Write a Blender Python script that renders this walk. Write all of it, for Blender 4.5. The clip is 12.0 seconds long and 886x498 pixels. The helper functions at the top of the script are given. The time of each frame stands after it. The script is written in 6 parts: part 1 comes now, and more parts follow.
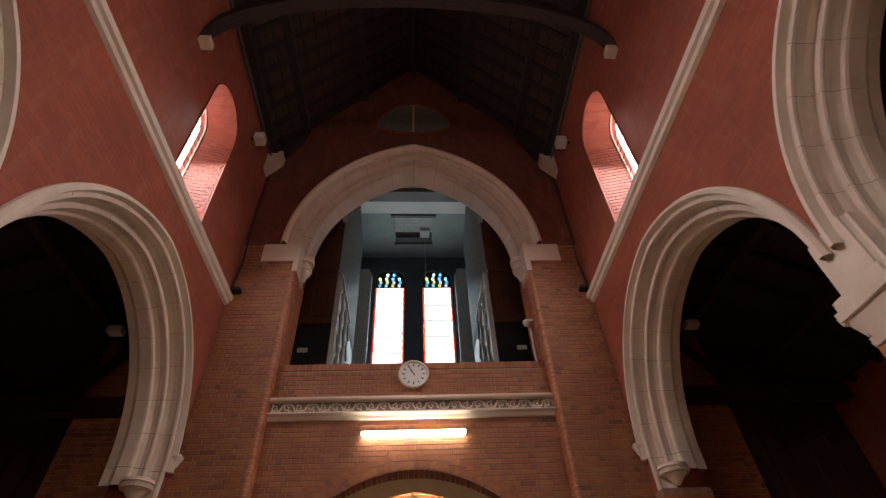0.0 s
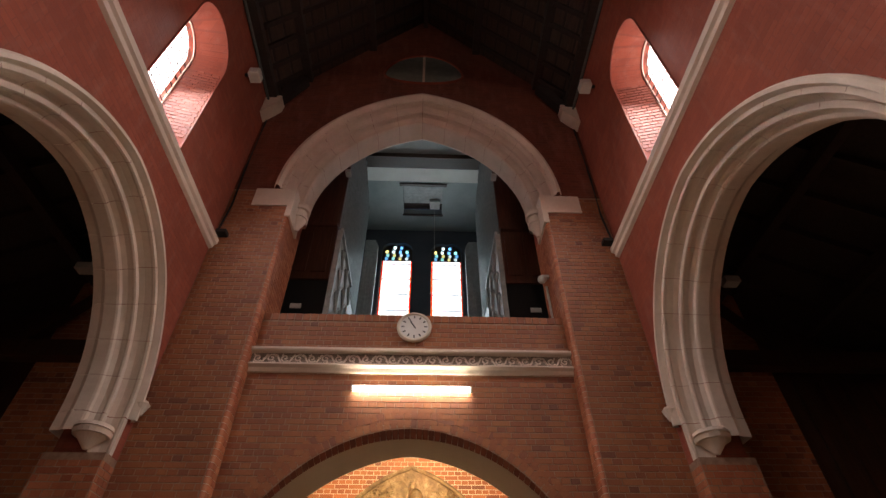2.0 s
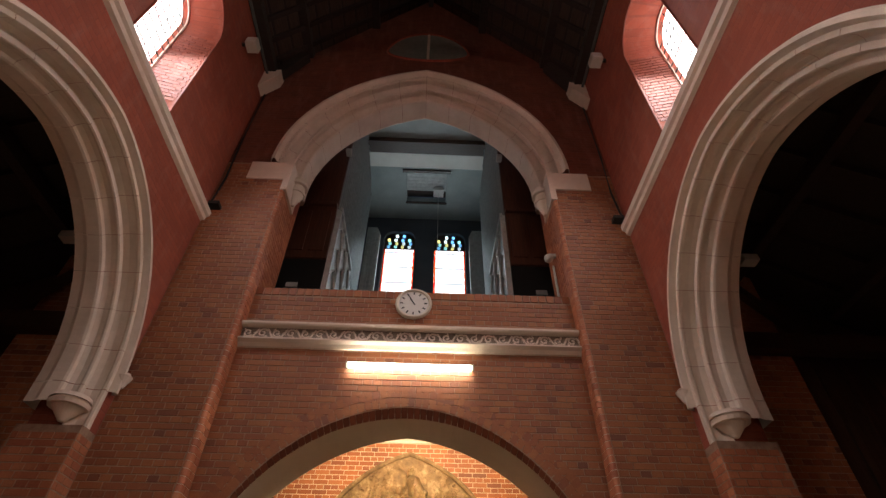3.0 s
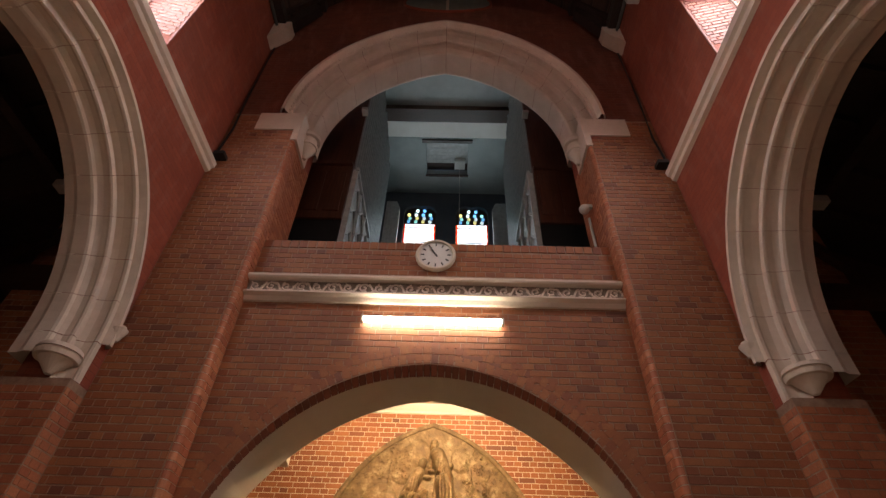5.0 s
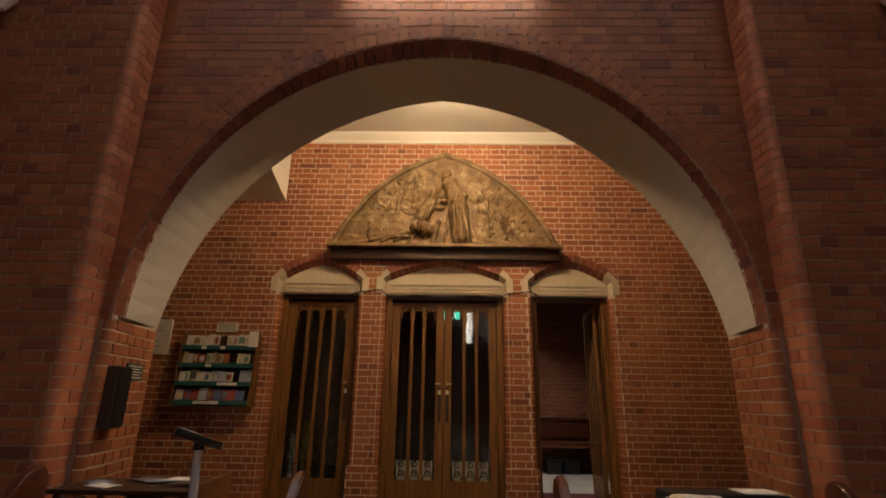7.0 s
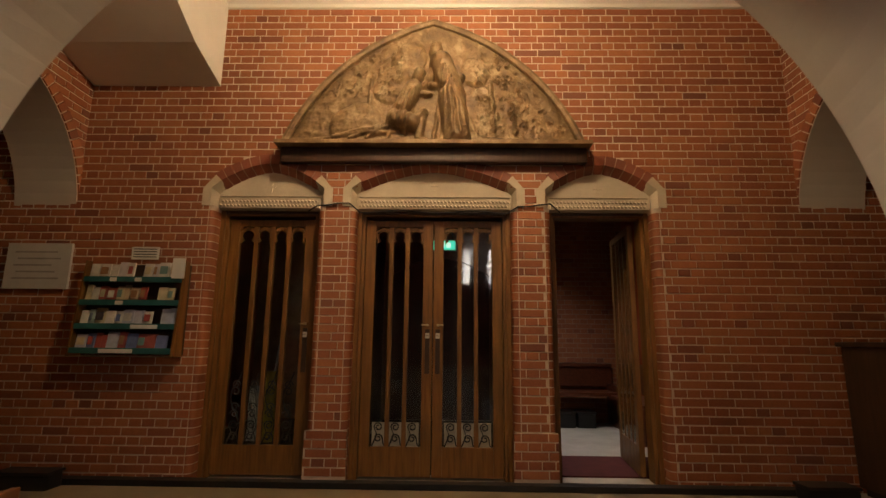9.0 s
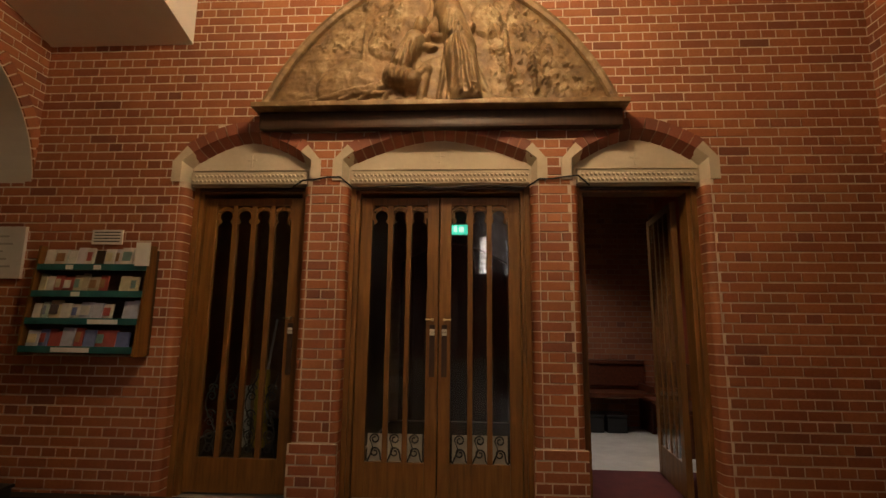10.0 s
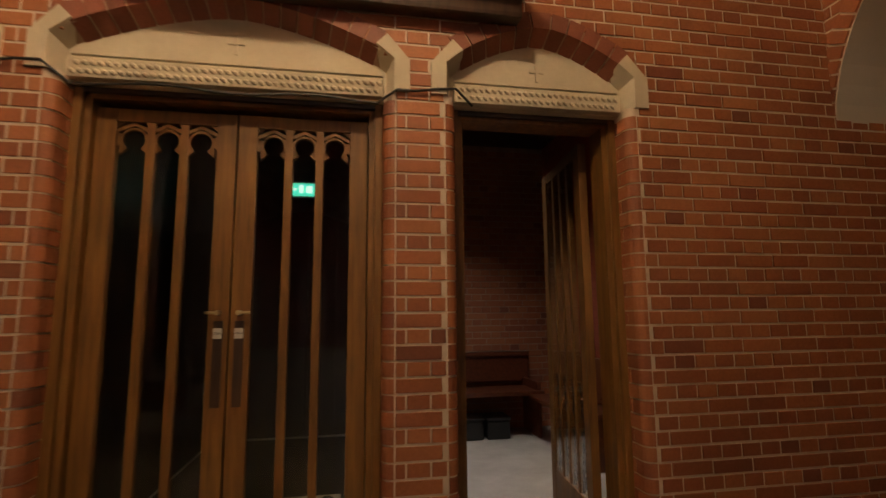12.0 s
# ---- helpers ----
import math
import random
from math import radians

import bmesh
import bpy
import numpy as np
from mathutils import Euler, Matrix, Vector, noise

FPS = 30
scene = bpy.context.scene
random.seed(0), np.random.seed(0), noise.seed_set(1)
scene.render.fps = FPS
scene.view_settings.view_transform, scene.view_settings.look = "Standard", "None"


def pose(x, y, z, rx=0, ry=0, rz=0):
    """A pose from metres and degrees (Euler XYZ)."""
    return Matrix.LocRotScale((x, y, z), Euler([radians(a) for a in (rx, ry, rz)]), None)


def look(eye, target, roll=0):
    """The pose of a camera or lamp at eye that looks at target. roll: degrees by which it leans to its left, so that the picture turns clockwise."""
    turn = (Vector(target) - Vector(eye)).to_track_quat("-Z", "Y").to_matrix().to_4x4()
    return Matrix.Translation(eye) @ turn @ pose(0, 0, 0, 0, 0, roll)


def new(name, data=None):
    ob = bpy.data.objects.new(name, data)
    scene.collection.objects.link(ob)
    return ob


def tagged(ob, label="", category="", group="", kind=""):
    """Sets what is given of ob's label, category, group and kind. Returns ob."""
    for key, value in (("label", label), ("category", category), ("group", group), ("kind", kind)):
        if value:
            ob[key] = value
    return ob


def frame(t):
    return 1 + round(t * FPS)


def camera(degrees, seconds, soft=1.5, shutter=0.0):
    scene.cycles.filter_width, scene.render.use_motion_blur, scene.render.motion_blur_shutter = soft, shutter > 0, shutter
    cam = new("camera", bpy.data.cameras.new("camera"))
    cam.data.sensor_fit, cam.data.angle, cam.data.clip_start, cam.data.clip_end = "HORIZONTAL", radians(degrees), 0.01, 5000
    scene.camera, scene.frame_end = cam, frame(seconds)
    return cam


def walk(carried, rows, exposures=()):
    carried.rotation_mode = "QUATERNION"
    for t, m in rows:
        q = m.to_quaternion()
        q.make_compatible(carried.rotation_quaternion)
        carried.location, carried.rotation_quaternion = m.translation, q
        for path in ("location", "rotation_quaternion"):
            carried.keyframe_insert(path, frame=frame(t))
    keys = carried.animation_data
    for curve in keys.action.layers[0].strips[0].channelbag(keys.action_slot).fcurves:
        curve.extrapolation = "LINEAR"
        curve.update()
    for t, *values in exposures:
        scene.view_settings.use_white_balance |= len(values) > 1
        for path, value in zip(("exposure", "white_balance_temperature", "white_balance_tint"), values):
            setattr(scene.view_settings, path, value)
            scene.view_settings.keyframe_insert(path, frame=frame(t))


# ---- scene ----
cam = camera(83.7, 12.0, 1.4, 0.35)
METRES, EYE, TILT, LEAN, TURN = 8.0, 1.3, 0.0, 0.0, -4.7
ROWS = [
    (0.0, 0.0, 0.0, 0.0, 2.27, 43.34, 2.4),
    (0.5, 0.0032, 0.0412, -0.0017, 3.17, 44.18, 1.43),
    (1.0, 0.0047, 0.0784, 0.0002, 2.98, 43.26, 1.68),
    (1.5, -0.001, 0.1166, 0.0016, 1.9, 43.21, 1.93),
    (2.0, 0.0055, 0.152, 0.001, 2.38, 42.82, 0.4),
    (2.5, 0.012, 0.1872, -0.0003, 2.76, 42.99, -0.64),
    (3.0, 0.0076, 0.2157, -0.0012, 2.29, 42.7, -0.44),
    (3.5, 0.0118, 0.2433, -0.0016, 3.29, 42.41, -1.38),
    (5.5, -0.0165, 0.3606, 0.0035, 4.57, 40.71, -1.55),
    (6.0, -0.0293, 0.4062, -0.0081, 4.5, 32.42, -1.13),
    (6.5, -0.0334, 0.4576, -0.0106, 3.54, 23.89, -0.62),
    (7.0, -0.0288, 0.5102, -0.0115, 5.66, 16.81, -0.92),
    (7.5, -0.0365, 0.5626, -0.0121, 4.98, 13.61, -0.63),
    (9.5, -0.0342, 0.7567, -0.005, 6.37, 9.97, -0.54),
    (10.0, -0.0331, 0.802, -0.0005, 7.88, 9.35, -0.68),
    (10.5, -0.0357, 0.8506, 0.0039, 3.57, 9.05, -0.07),
    (11.0, -0.025, 0.8974, 0.0031, 1.53, 8.78, 0.11),
    (11.5, -0.015, 0.9364, 0.0043, -0.47, 7.53, 0.13),
    (12.0, -0.0053, 0.9839, 0.0079, -5.38, 7.51, 0.52),
]
walk(cam, [(t, pose(0, 0, EYE, TILT, LEAN, TURN) @ pose(METRES * x, METRES * y, METRES * z, 90 + pitch, roll, yaw)) for t, x, y, z, yaw, pitch, roll in ROWS], [(0.0, 0.0), (5.3, -0.05), (6.6, -0.65), (7.6, -0.85), (9.4, -0.75), (12.0, -0.75)])

# ---- light and exposure ----
world = bpy.data.worlds.new("sky")
scene.world = world
world.use_nodes = True
wn = world.node_tree
sky = wn.nodes.new("ShaderNodeTexSky")
sky.sky_type, sky.sun_disc = "NISHITA", False
sky.sun_elevation, sky.sun_rotation = radians(48), radians(200)
wn.links.new(sky.outputs[0], wn.nodes["Background"].inputs[0])
wn.nodes["Background"].inputs[1].default_value = 0.12
sun = new("sun", bpy.data.lights.new("sun", "SUN"))
sun.data.energy, sun.data.angle, sun.data.color = 0.8, radians(10), (1.0, 0.94, 0.86)
sun.matrix_world = look((-5, -14, 20), (0, 0, 0))


def area_lamp(name, m, sx, sy, watts, colour):
    ob = new(name, bpy.data.lights.new(name, "AREA"))
    ob.data.shape, ob.data.size, ob.data.size_y, ob.data.energy, ob.data.color = "RECTANGLE", sx, sy, watts, colour
    ob.matrix_world = m
    return ob


BAYS = (4.83, 0.49, -3.85)
DAY = (1.0, 0.91, 0.885)
for yc in BAYS:
    for s in (-1, 1):
        ob = area_lamp("window_daylight", look((s * 3.78, yc, 8.35), (s * 2.3, yc, 5.9)), 0.70, 1.9, 92, DAY)
        ob.data.spread = radians(125)
EAST = (0.94, 2.2)
for x in EAST:
    area_lamp("east_window_daylight", look((x, -9.2, 4.85), (x, 0, 4.6)), 0.34, 1.7, 55, (1.0, 0.86, 0.74))
for s in (-1, 1):
    area_lamp("tower_window_daylight", look((s * 0.86, 14.2, 10.6), (s * 0.86, 8, 9.6)), 0.8, 4.2, 26, (0.66, 0.92, 1.0))

# ---- materials ----


class Mat:
    def __init__(self, name, rough=0.7, metal=0.0, spec=0.5):
        self.m = bpy.data.materials.new(name)
        self.m.use_nodes = True
        self.t = self.m.node_tree
        self.b = self.t.nodes["Principled BSDF"]
        self.b.inputs["Roughness"].default_value = rough
        self.b.inputs["Metallic"].default_value = metal
        self.b.inputs["Specular IOR Level"].default_value = spec

    def n(self, kind, **inputs):
        node = self.t.nodes.new(kind)
        for k, v in inputs.items():
            self.put(node.inputs[k.replace("_", " ")], v)
        return node

    def put(self, socket, v):
        if isinstance(v, bpy.types.NodeSocket):
            self.t.links.new(v, socket)
        else:
            socket.default_value = v

    def coord(self):
        return self.n("ShaderNodeTexCoord").outputs["Object"]

    def where(self):
        return self.n("ShaderNodeNewGeometry").outputs["Position"]

    def noise(self, scale, detail=4.0, rough=0.6, vec=None, stretch=None):
        v = vec or self.where()
        if stretch:
            mp = self.n("ShaderNodeMapping", Vector=v)
            mp.inputs["Scale"].default_value = stretch
            v = mp.outputs[0]
        return self.n("ShaderNodeTexNoise", Vector=v, Scale=scale, Detail=detail, Roughness=rough).outputs["Fac"]

    def ramp(self, fac, stops):
        r = self.n("ShaderNodeValToRGB", Fac=fac)
        e = r.color_ramp.elements
        while len(e) < len(stops):
            e.new(0.5)
        for el, (p, c) in zip(e, stops):
            el.position, el.color = p, (*c, 1)
        return r.outputs["Color"]

    def mix(self, fac, a, b, mode="MIX"):
        x = self.n("ShaderNodeMix")
        x.data_type, x.blend_type = "RGBA", mode
        self.put(x.inputs[0], fac)
        for s, v in ((x.inputs[6], a), (x.inputs[7], b)):
            self.put(s, v if isinstance(v, bpy.types.NodeSocket) else (*v, 1))
        return x.outputs[2]

    def math(self, op, a, b=0.0):
        x = self.n("ShaderNodeMath")
        x.operation = op
        self.put(x.inputs[0], a)
        self.put(x.inputs[1], b)
        return x.outputs[0]

    def base(self, c):
        self.put(self.b.inputs["Base Color"], c if isinstance(c, bpy.types.NodeSocket) else (*c, 1))
        return self

    def bump(self, h, strength=0.4, dist=0.004):
        self.put(self.b.inputs["Normal"], self.n("ShaderNodeBump", Height=h, Strength=strength, Distance=dist).outputs[0])
        return self

    def rough(self, r):
        self.put(self.b.inputs["Roughness"], r)
        return self


def brick_mat(name, stops, rough=0.62):
    k = Mat(name, rough)
    rnd = k.math("FRACT", k.math("ADD", k.n("ShaderNodeObjectInfo").outputs["Random"], k.n("ShaderNodeNewGeometry").outputs["Random Per Island"]))
    c = k.ramp(rnd, stops)
    fine = k.noise(70, 5)
    c = k.mix(k.math("MULTIPLY", fine, 0.5), c, (0.09, 0.028, 0.018), "MIX")
    stain = k.ramp(k.noise(1.3, 5), [(0.35, (1, 1, 1)), (0.75, (0.62, 0.56, 0.54))])
    c = k.mix(0.8, c, stain, "MULTIPLY")
    spots = k.ramp(k.noise(26, 3, vec=None), [(0.70, (0, 0, 0)), (0.78, (1, 1, 1))])
    c = k.mix(k.math("MULTIPLY", spots, 0.35), c, (0.5, 0.36, 0.28))
    k.base(c).bump(k.noise(110, 6), 0.5, 0.003)
    k.rough(k.math("ADD", 0.42, k.math("MULTIPLY", fine, 0.4)))
    return k.m


BRICK = brick_mat("red_brick", [(0.0, (0.22, 0.070, 0.037)), (0.07, (0.34, 0.110, 0.046)), (0.4, (0.41, 0.136, 0.050)), (0.75, (0.46, 0.160, 0.057)), (0.95, (0.51, 0.190, 0.072))])
ARCHBRICK = brick_mat("brown_red_door_arch_brick", [(0.0, (0.20, 0.062, 0.035)), (0.5, (0.28, 0.085, 0.045)), (1.0, (0.36, 0.115, 0.06))])
# orange returns; the lamp's light on them is put into lighter brick
BRICK_EDGE = brick_mat("lightened_return_brick", [(0.0, (0.46, 0.135, 0.06)), (0.5, (0.60, 0.195, 0.085)), (1.0, (0.68, 0.26, 0.12))])

REVEALBRICK = brick_mat("red_reveal_brick", [(0.0, (0.30, 0.062, 0.032)), (0.5, (0.37, 0.080, 0.040)), (1.0, (0.43, 0.105, 0.055))])

k = Mat("dull_mortar", 0.95)
MORTAR = k.base(k.ramp(k.noise(9, 5), [(0.3, (0.25, 0.145, 0.10)), (0.7, (0.42, 0.28, 0.20))])).bump(k.noise(160, 4), 0.6, 0.004).m
k = Mat("pale_mortar", 0.95)
MORTAR_PALE = k.base(k.ramp(k.noise(9, 5), [(0.3, (0.53, 0.42, 0.33)), (0.7, (0.68, 0.57, 0.47))])).bump(k.noise(160, 4), 0.6, 0.004).m

k = Mat("red_rendered_brickwork", 0.8)
sep = k.n("ShaderNodeSeparateXYZ", Vector=k.where())
comb = k.n("ShaderNodeCombineXYZ", X=k.math("ADD", sep.outputs[0], sep.outputs[1]), Y=sep.outputs[2], Z=0.0)
bt = k.n("ShaderNodeTexBrick", Vector=comb.outputs[0], Scale=1.0)
bt.inputs["Brick Width"].default_value, bt.inputs["Row Height"].default_value = 0.235, 0.0765
bt.inputs["Mortar Size"].default_value, bt.inputs["Mortar Smooth"].default_value = 0.006, 0.6
bt.inputs["Color1"].default_value, bt.inputs["Color2"].default_value = (0.36, 0.085, 0.045, 1), (0.30, 0.068, 0.038, 1)
bt.inputs["Mortar"].default_value = (0.27, 0.066, 0.04, 1)
c = k.mix(0.85, bt.outputs["Color"], k.ramp(k.noise(0.9, 6), [(0.3, (0.72, 0.68, 0.66)), (0.7, (1.1, 1.05, 1.0))]), "MULTIPLY")
c = k.mix(k.math("MULTIPLY", k.ramp(k.noise(7, 6, stretch=(1, 1, 0.25)), [(0.5, (0, 0, 0)), (0.8, (1, 1, 1))]), 0.3), c, (0.40, 0.20, 0.15))
k.base(c).bump(k.math("ADD", k.math("MULTIPLY", bt.outputs["Fac"], -0.6), k.noise(45, 6)), 0.5, 0.006)
REDWALL = k.m
# red render in darker tones; the dim gable's shade is in the colour
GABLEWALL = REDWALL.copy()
GABLEWALL.name = "shaded_gable_brick"
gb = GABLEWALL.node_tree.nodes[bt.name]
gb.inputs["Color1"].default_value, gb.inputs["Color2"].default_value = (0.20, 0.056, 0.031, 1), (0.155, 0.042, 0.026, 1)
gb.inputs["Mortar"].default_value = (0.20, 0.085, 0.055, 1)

k = Mat("carved_limestone", 0.85)
c = k.ramp(k.noise(2.2, 6), [(0.3, (0.68, 0.56, 0.465)), (0.7, (0.83, 0.70, 0.60))])
c = k.mix(k.math("MULTIPLY", k.noise(18, 6), 0.35), c, (0.48, 0.37, 0.28))
STONE = k.base(c).bump(k.noise(90, 5), 0.35, 0.003).m

k = Mat("pale_sandstone", 0.85)
c = k.ramp(k.noise(3.0, 6), [(0.3, (0.50, 0.43, 0.32)), (0.7, (0.66, 0.58, 0.45))])
c = k.mix(k.math("MULTIPLY", k.noise(30, 6), 0.4), c, (0.40, 0.32, 0.22))
SAND = k.base(c).bump(k.noise(120, 5), 0.35, 0.002).m

k = Mat("painted_plaster", 0.9)
c = k.ramp(k.noise(0.8, 5), [(0.3, (0.50, 0.445, 0.39)), (0.7, (0.62, 0.56, 0.50))])
c = k.mix(k.math("MULTIPLY", k.noise(14, 6), 0.25), c, (0.5, 0.42, 0.33))
PLASTER = k.base(c).bump(k.noise(30, 5), 0.25, 0.004).m

k = Mat("white_ceiling_paint", 0.9)
WHITE = k.base(k.ramp(k.noise(1.2, 5), [(0.3, (0.72, 0.69, 0.63)), (0.7, (0.82, 0.80, 0.75))])).bump(k.noise(40, 4), 0.15, 0.003).m

# tower grey made darker: the back-lit wall's shade sits in its colour
k = Mat("tower_backlit_grey", 0.85)
BACKLIT_GREY = k.base(k.ramp(k.noise(1.1, 5), [(0.3, (0.055, 0.065, 0.08)), (0.7, (0.09, 0.10, 0.12))])).bump(k.noise(30, 4), 0.2, 0.003).m
# dark stone that gives the frieze recess its shade by colour
k = Mat("shaded_band_stone", 0.9)
BAND_SHADE = k.base(k.ramp(k.noise(12, 5), [(0.3, (0.16, 0.12, 0.09)), (0.7, (0.30, 0.23, 0.18))])).m
k = Mat("tower_grey_paint", 0.85)
GREY = k.base(k.ramp(k.noise(1.1, 5), [(0.3, (0.30, 0.34, 0.33)), (0.7, (0.42, 0.46, 0.45))])).bump(k.noise(30, 4), 0.2, 0.003).m


def wood_mat(name, dark, mid, light, rough=0.45, axis=(9, 9, 0.7)):
    k = Mat(name, rough)
    g = k.noise(3.0, 8, 0.65, stretch=axis)
    c = k.ramp(g, [(0.25, dark), (0.5, mid), (0.8, light)])
    c = k.mix(k.math("MULTIPLY", k.noise(1.7, 4), 0.5), c, dark)
    k.base(c).bump(g, 0.25, 0.002)
    k.rough(k.math("ADD", rough - 0.1, k.math("MULTIPLY", k.noise(12, 4), 0.25)))
    return k.m


OAK = wood_mat("oiled_oak_door", (0.075, 0.031, 0.006), (0.20, 0.088, 0.017), (0.33, 0.155, 0.036))
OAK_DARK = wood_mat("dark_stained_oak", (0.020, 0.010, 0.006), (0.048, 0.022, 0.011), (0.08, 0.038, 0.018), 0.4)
PEW = wood_mat("red_brown_pew_wood", (0.055, 0.014, 0.007), (0.115, 0.032, 0.014), (0.19, 0.062, 0.026), 0.3, (9, 0.8, 9))
PEWLIGHT = wood_mat("varnished_brown_board", (0.10, 0.035, 0.012), (0.20, 0.08, 0.028), (0.28, 0.12, 0.045), 0.3, (9, 0.8, 9))
ROOFWOOD = wood_mat("dark_roof_boarding", (0.012, 0.006, 0.005), (0.030, 0.014, 0.010), (0.052, 0.025, 0.017), 0.7, (1.5, 9, 9))
ROOFBOARD = wood_mat("brown_roof_boards", (0.030, 0.015, 0.011), (0.065, 0.032, 0.022), (0.11, 0.058, 0.040), 0.7, (9, 1.0, 9))
CASEWOOD = wood_mat("mahogany_organ_case", (0.05, 0.016, 0.010), (0.10, 0.034, 0.019), (0.16, 0.06, 0.032), 0.4)


def plain(name, colour, rough=0.6, metal=0.0, vary=0.15):
    k = Mat(name, rough, metal)
    dark = tuple(v * (1 - 2 * vary) for v in colour)
    k.base(k.ramp(k.noise(9, 5), [(0.3, dark), (0.7, colour)])).bump(k.noise(60, 4), 0.15, 0.002)
    return k.m


k = Mat("patinated_bronze", 0.5, 0.12)
c = k.ramp(k.noise(5, 7, 0.7), [(0.3, (0.075, 0.042, 0.018)), (0.52, (0.21, 0.130, 0.058)), (0.75, (0.50, 0.39, 0.24))])
k.base(c).bump(k.noise(70, 6), 0.35, 0.003)
k.rough(k.math("ADD", 0.38, k.math("MULTIPLY", k.noise(20, 5), 0.35)))
BRONZE = k.m

BLACK = plain("black_metal", (0.012, 0.012, 0.012), 0.45)
PALEPOLE = plain("pale_grey_steel_pole", (0.62, 0.60, 0.66), 0.35, 0.2, 0.04)
BRASS = plain("worn_brass", (0.62, 0.50, 0.30), 0.35, 0.9)
TEAL = plain("teal_shelf_paint", (0.026, 0.13, 0.128), 0.5)
PAPER = plain("white_paper", (0.72, 0.70, 0.66), 0.8, 0, 0.05)
CREAM = plain("cream_plastic", (0.70, 0.62, 0.50), 0.45, 0, 0.04)
MARBLE = plain("grey_white_marble", (0.60, 0.57, 0.53), 0.45, 0, 0.06)
INK = plain("dark_ink", (0.04, 0.035, 0.035), 0.7)
GREENSIGN = plain("dark_green_sign", (0.012, 0.07, 0.045), 0.5)
REDCARPET = plain("dark_red_carpet", (0.09, 0.014, 0.014), 0.95)
REDCLOTH = plain("red_cushion_cloth", (0.30, 0.022, 0.022), 0.9)
FROST = plain("pale_frosted_panel", (0.42, 0.40, 0.34), 0.5)
PIPEGREY = plain("dull_grey_pipe", (0.34, 0.37, 0.36), 0.4, 0.2)
ORGANWHITE = plain("pale_organ_paint", (0.60, 0.62, 0.60), 0.5)
STEEL = plain("painted_steel_pipe", (0.10, 0.11, 0.11), 0.5)
FLOODWHITE = plain("white_floodlight_case", (0.62, 0.60, 0.56), 0.5, 0, 0.05)

k = Mat("polished_stone_floor", 0.35)
FLOORM = k.base(k.ramp(k.noise(2.5, 7), [(0.3, (0.24, 0.185, 0.12)), (0.7, (0.34, 0.27, 0.18))])).bump(k.noise(30, 4), 0.1, 0.002).m
k = Mat("porch_floor", 0.6)
PORCHM = k.base(k.ramp(k.noise(2.5, 7), [(0.3, (0.34, 0.31, 0.27)), (0.7, (0.48, 0.45, 0.40))])).bump(k.noise(60, 4), 0.2, 0.002).m

k = Mat("clear_glass", 0.04)
k.b.inputs["Transmission Weight"].default_value = 1.0
k.b.inputs["IOR"].default_value = 1.45
GLASS = k.base((0.85, 0.88, 0.86)).m


def emit(name, colour, strength):
    k = Mat(name)
    k.b.inputs["Emission Color"].default_value = (*colour, 1)
    k.b.inputs["Emission Strength"].default_value = strength
    k.base(colour)
    return k.m


TUBE = emit("lit_tube", (1.0, 0.90, 0.70), 34.0)
BULB = emit("lit_bulb", (1.0, 0.745, 0.43), 430.0)
EXITM = emit("lit_exit_sign", (0.10, 0.85, 0.55), 1.6)
HAZE = emit("overcast_daylight", (0.95, 0.98, 1.0), 2.2)
HAZE_HIGH = emit("bright_overcast_sky", (1.0, 0.95, 0.91), 7.0)
LUNETTE = plain("lunette_opening_panel", (0.20, 0.22, 0.19), 0.4)


def pane_mat(name, colours, scale):
    k = Mat(name, 0.3)
    vor = k.n("ShaderNodeTexVoronoi", Vector=k.where(), Scale=scale)
    out = k.t.nodes["Material Output"]
    c = k.ramp(k.n("ShaderNodeSeparateColor", Color=vor.outputs["Color"]).outputs[0], colours)
    tr = k.n("ShaderNodeBsdfTransparent", Color=c)
    k.t.links.new(tr.outputs[0], out.inputs[0])
    return k.m


LEADED = pane_mat("clear_leaded_glass", [(0.0, (0.75, 0.80, 0.82)), (0.5, (0.95, 0.95, 0.95)), (1.0, (0.9, 0.82, 0.85))], 9)
STAIN_WARM = pane_mat("red_amber_stained_glass", [(0.0, (0.75, 0.06, 0.04)), (0.5, (0.9, 0.35, 0.12)), (1.0, (0.8, 0.12, 0.10))], 6)
STAIN_COOL = pane_mat("blue_gold_stained_glass", [(0.0, (0.02, 0.12, 0.5)), (0.4, (0.05, 0.35, 0.5)), (0.6, (0.7, 0.55, 0.1)), (1.0, (0.1, 0.4, 0.25))], 5)

# ---- shape helpers ----


def part(name, bm, material, parent=None, label=""):
    me = bpy.data.meshes.new(name)
    bmesh.ops.recalc_face_normals(bm, faces=bm.faces)
    bm.to_mesh(me)
    bm.free()
    me.materials.append(material)
    ob = new(name, me)
    if parent is not None:
        ob.parent = parent
        ob.matrix_parent_inverse = parent.matrix_basis.inverted()
    if label:
        ob["label"] = label
    return ob


def mesh_part(name, verts, faces, material, parent=None, label=""):
    me = bpy.data.meshes.new(name)
    me.from_pydata([tuple(v) for v in verts], [], faces)
    me.materials.append(material)
    ob = new(name, me)
    if parent is not None:
        ob.parent = parent
        ob.matrix_parent_inverse = parent.matrix_basis.inverted()
    if label:
        ob["label"] = label
    return ob


def thing(name, label, category, at=(0, 0, 0), group="", kind=""):
    ob = new(name)
    ob.empty_display_size = 0.1
    ob.matrix_basis = Matrix.Translation(at)
    return tagged(ob, label, category, group, kind)


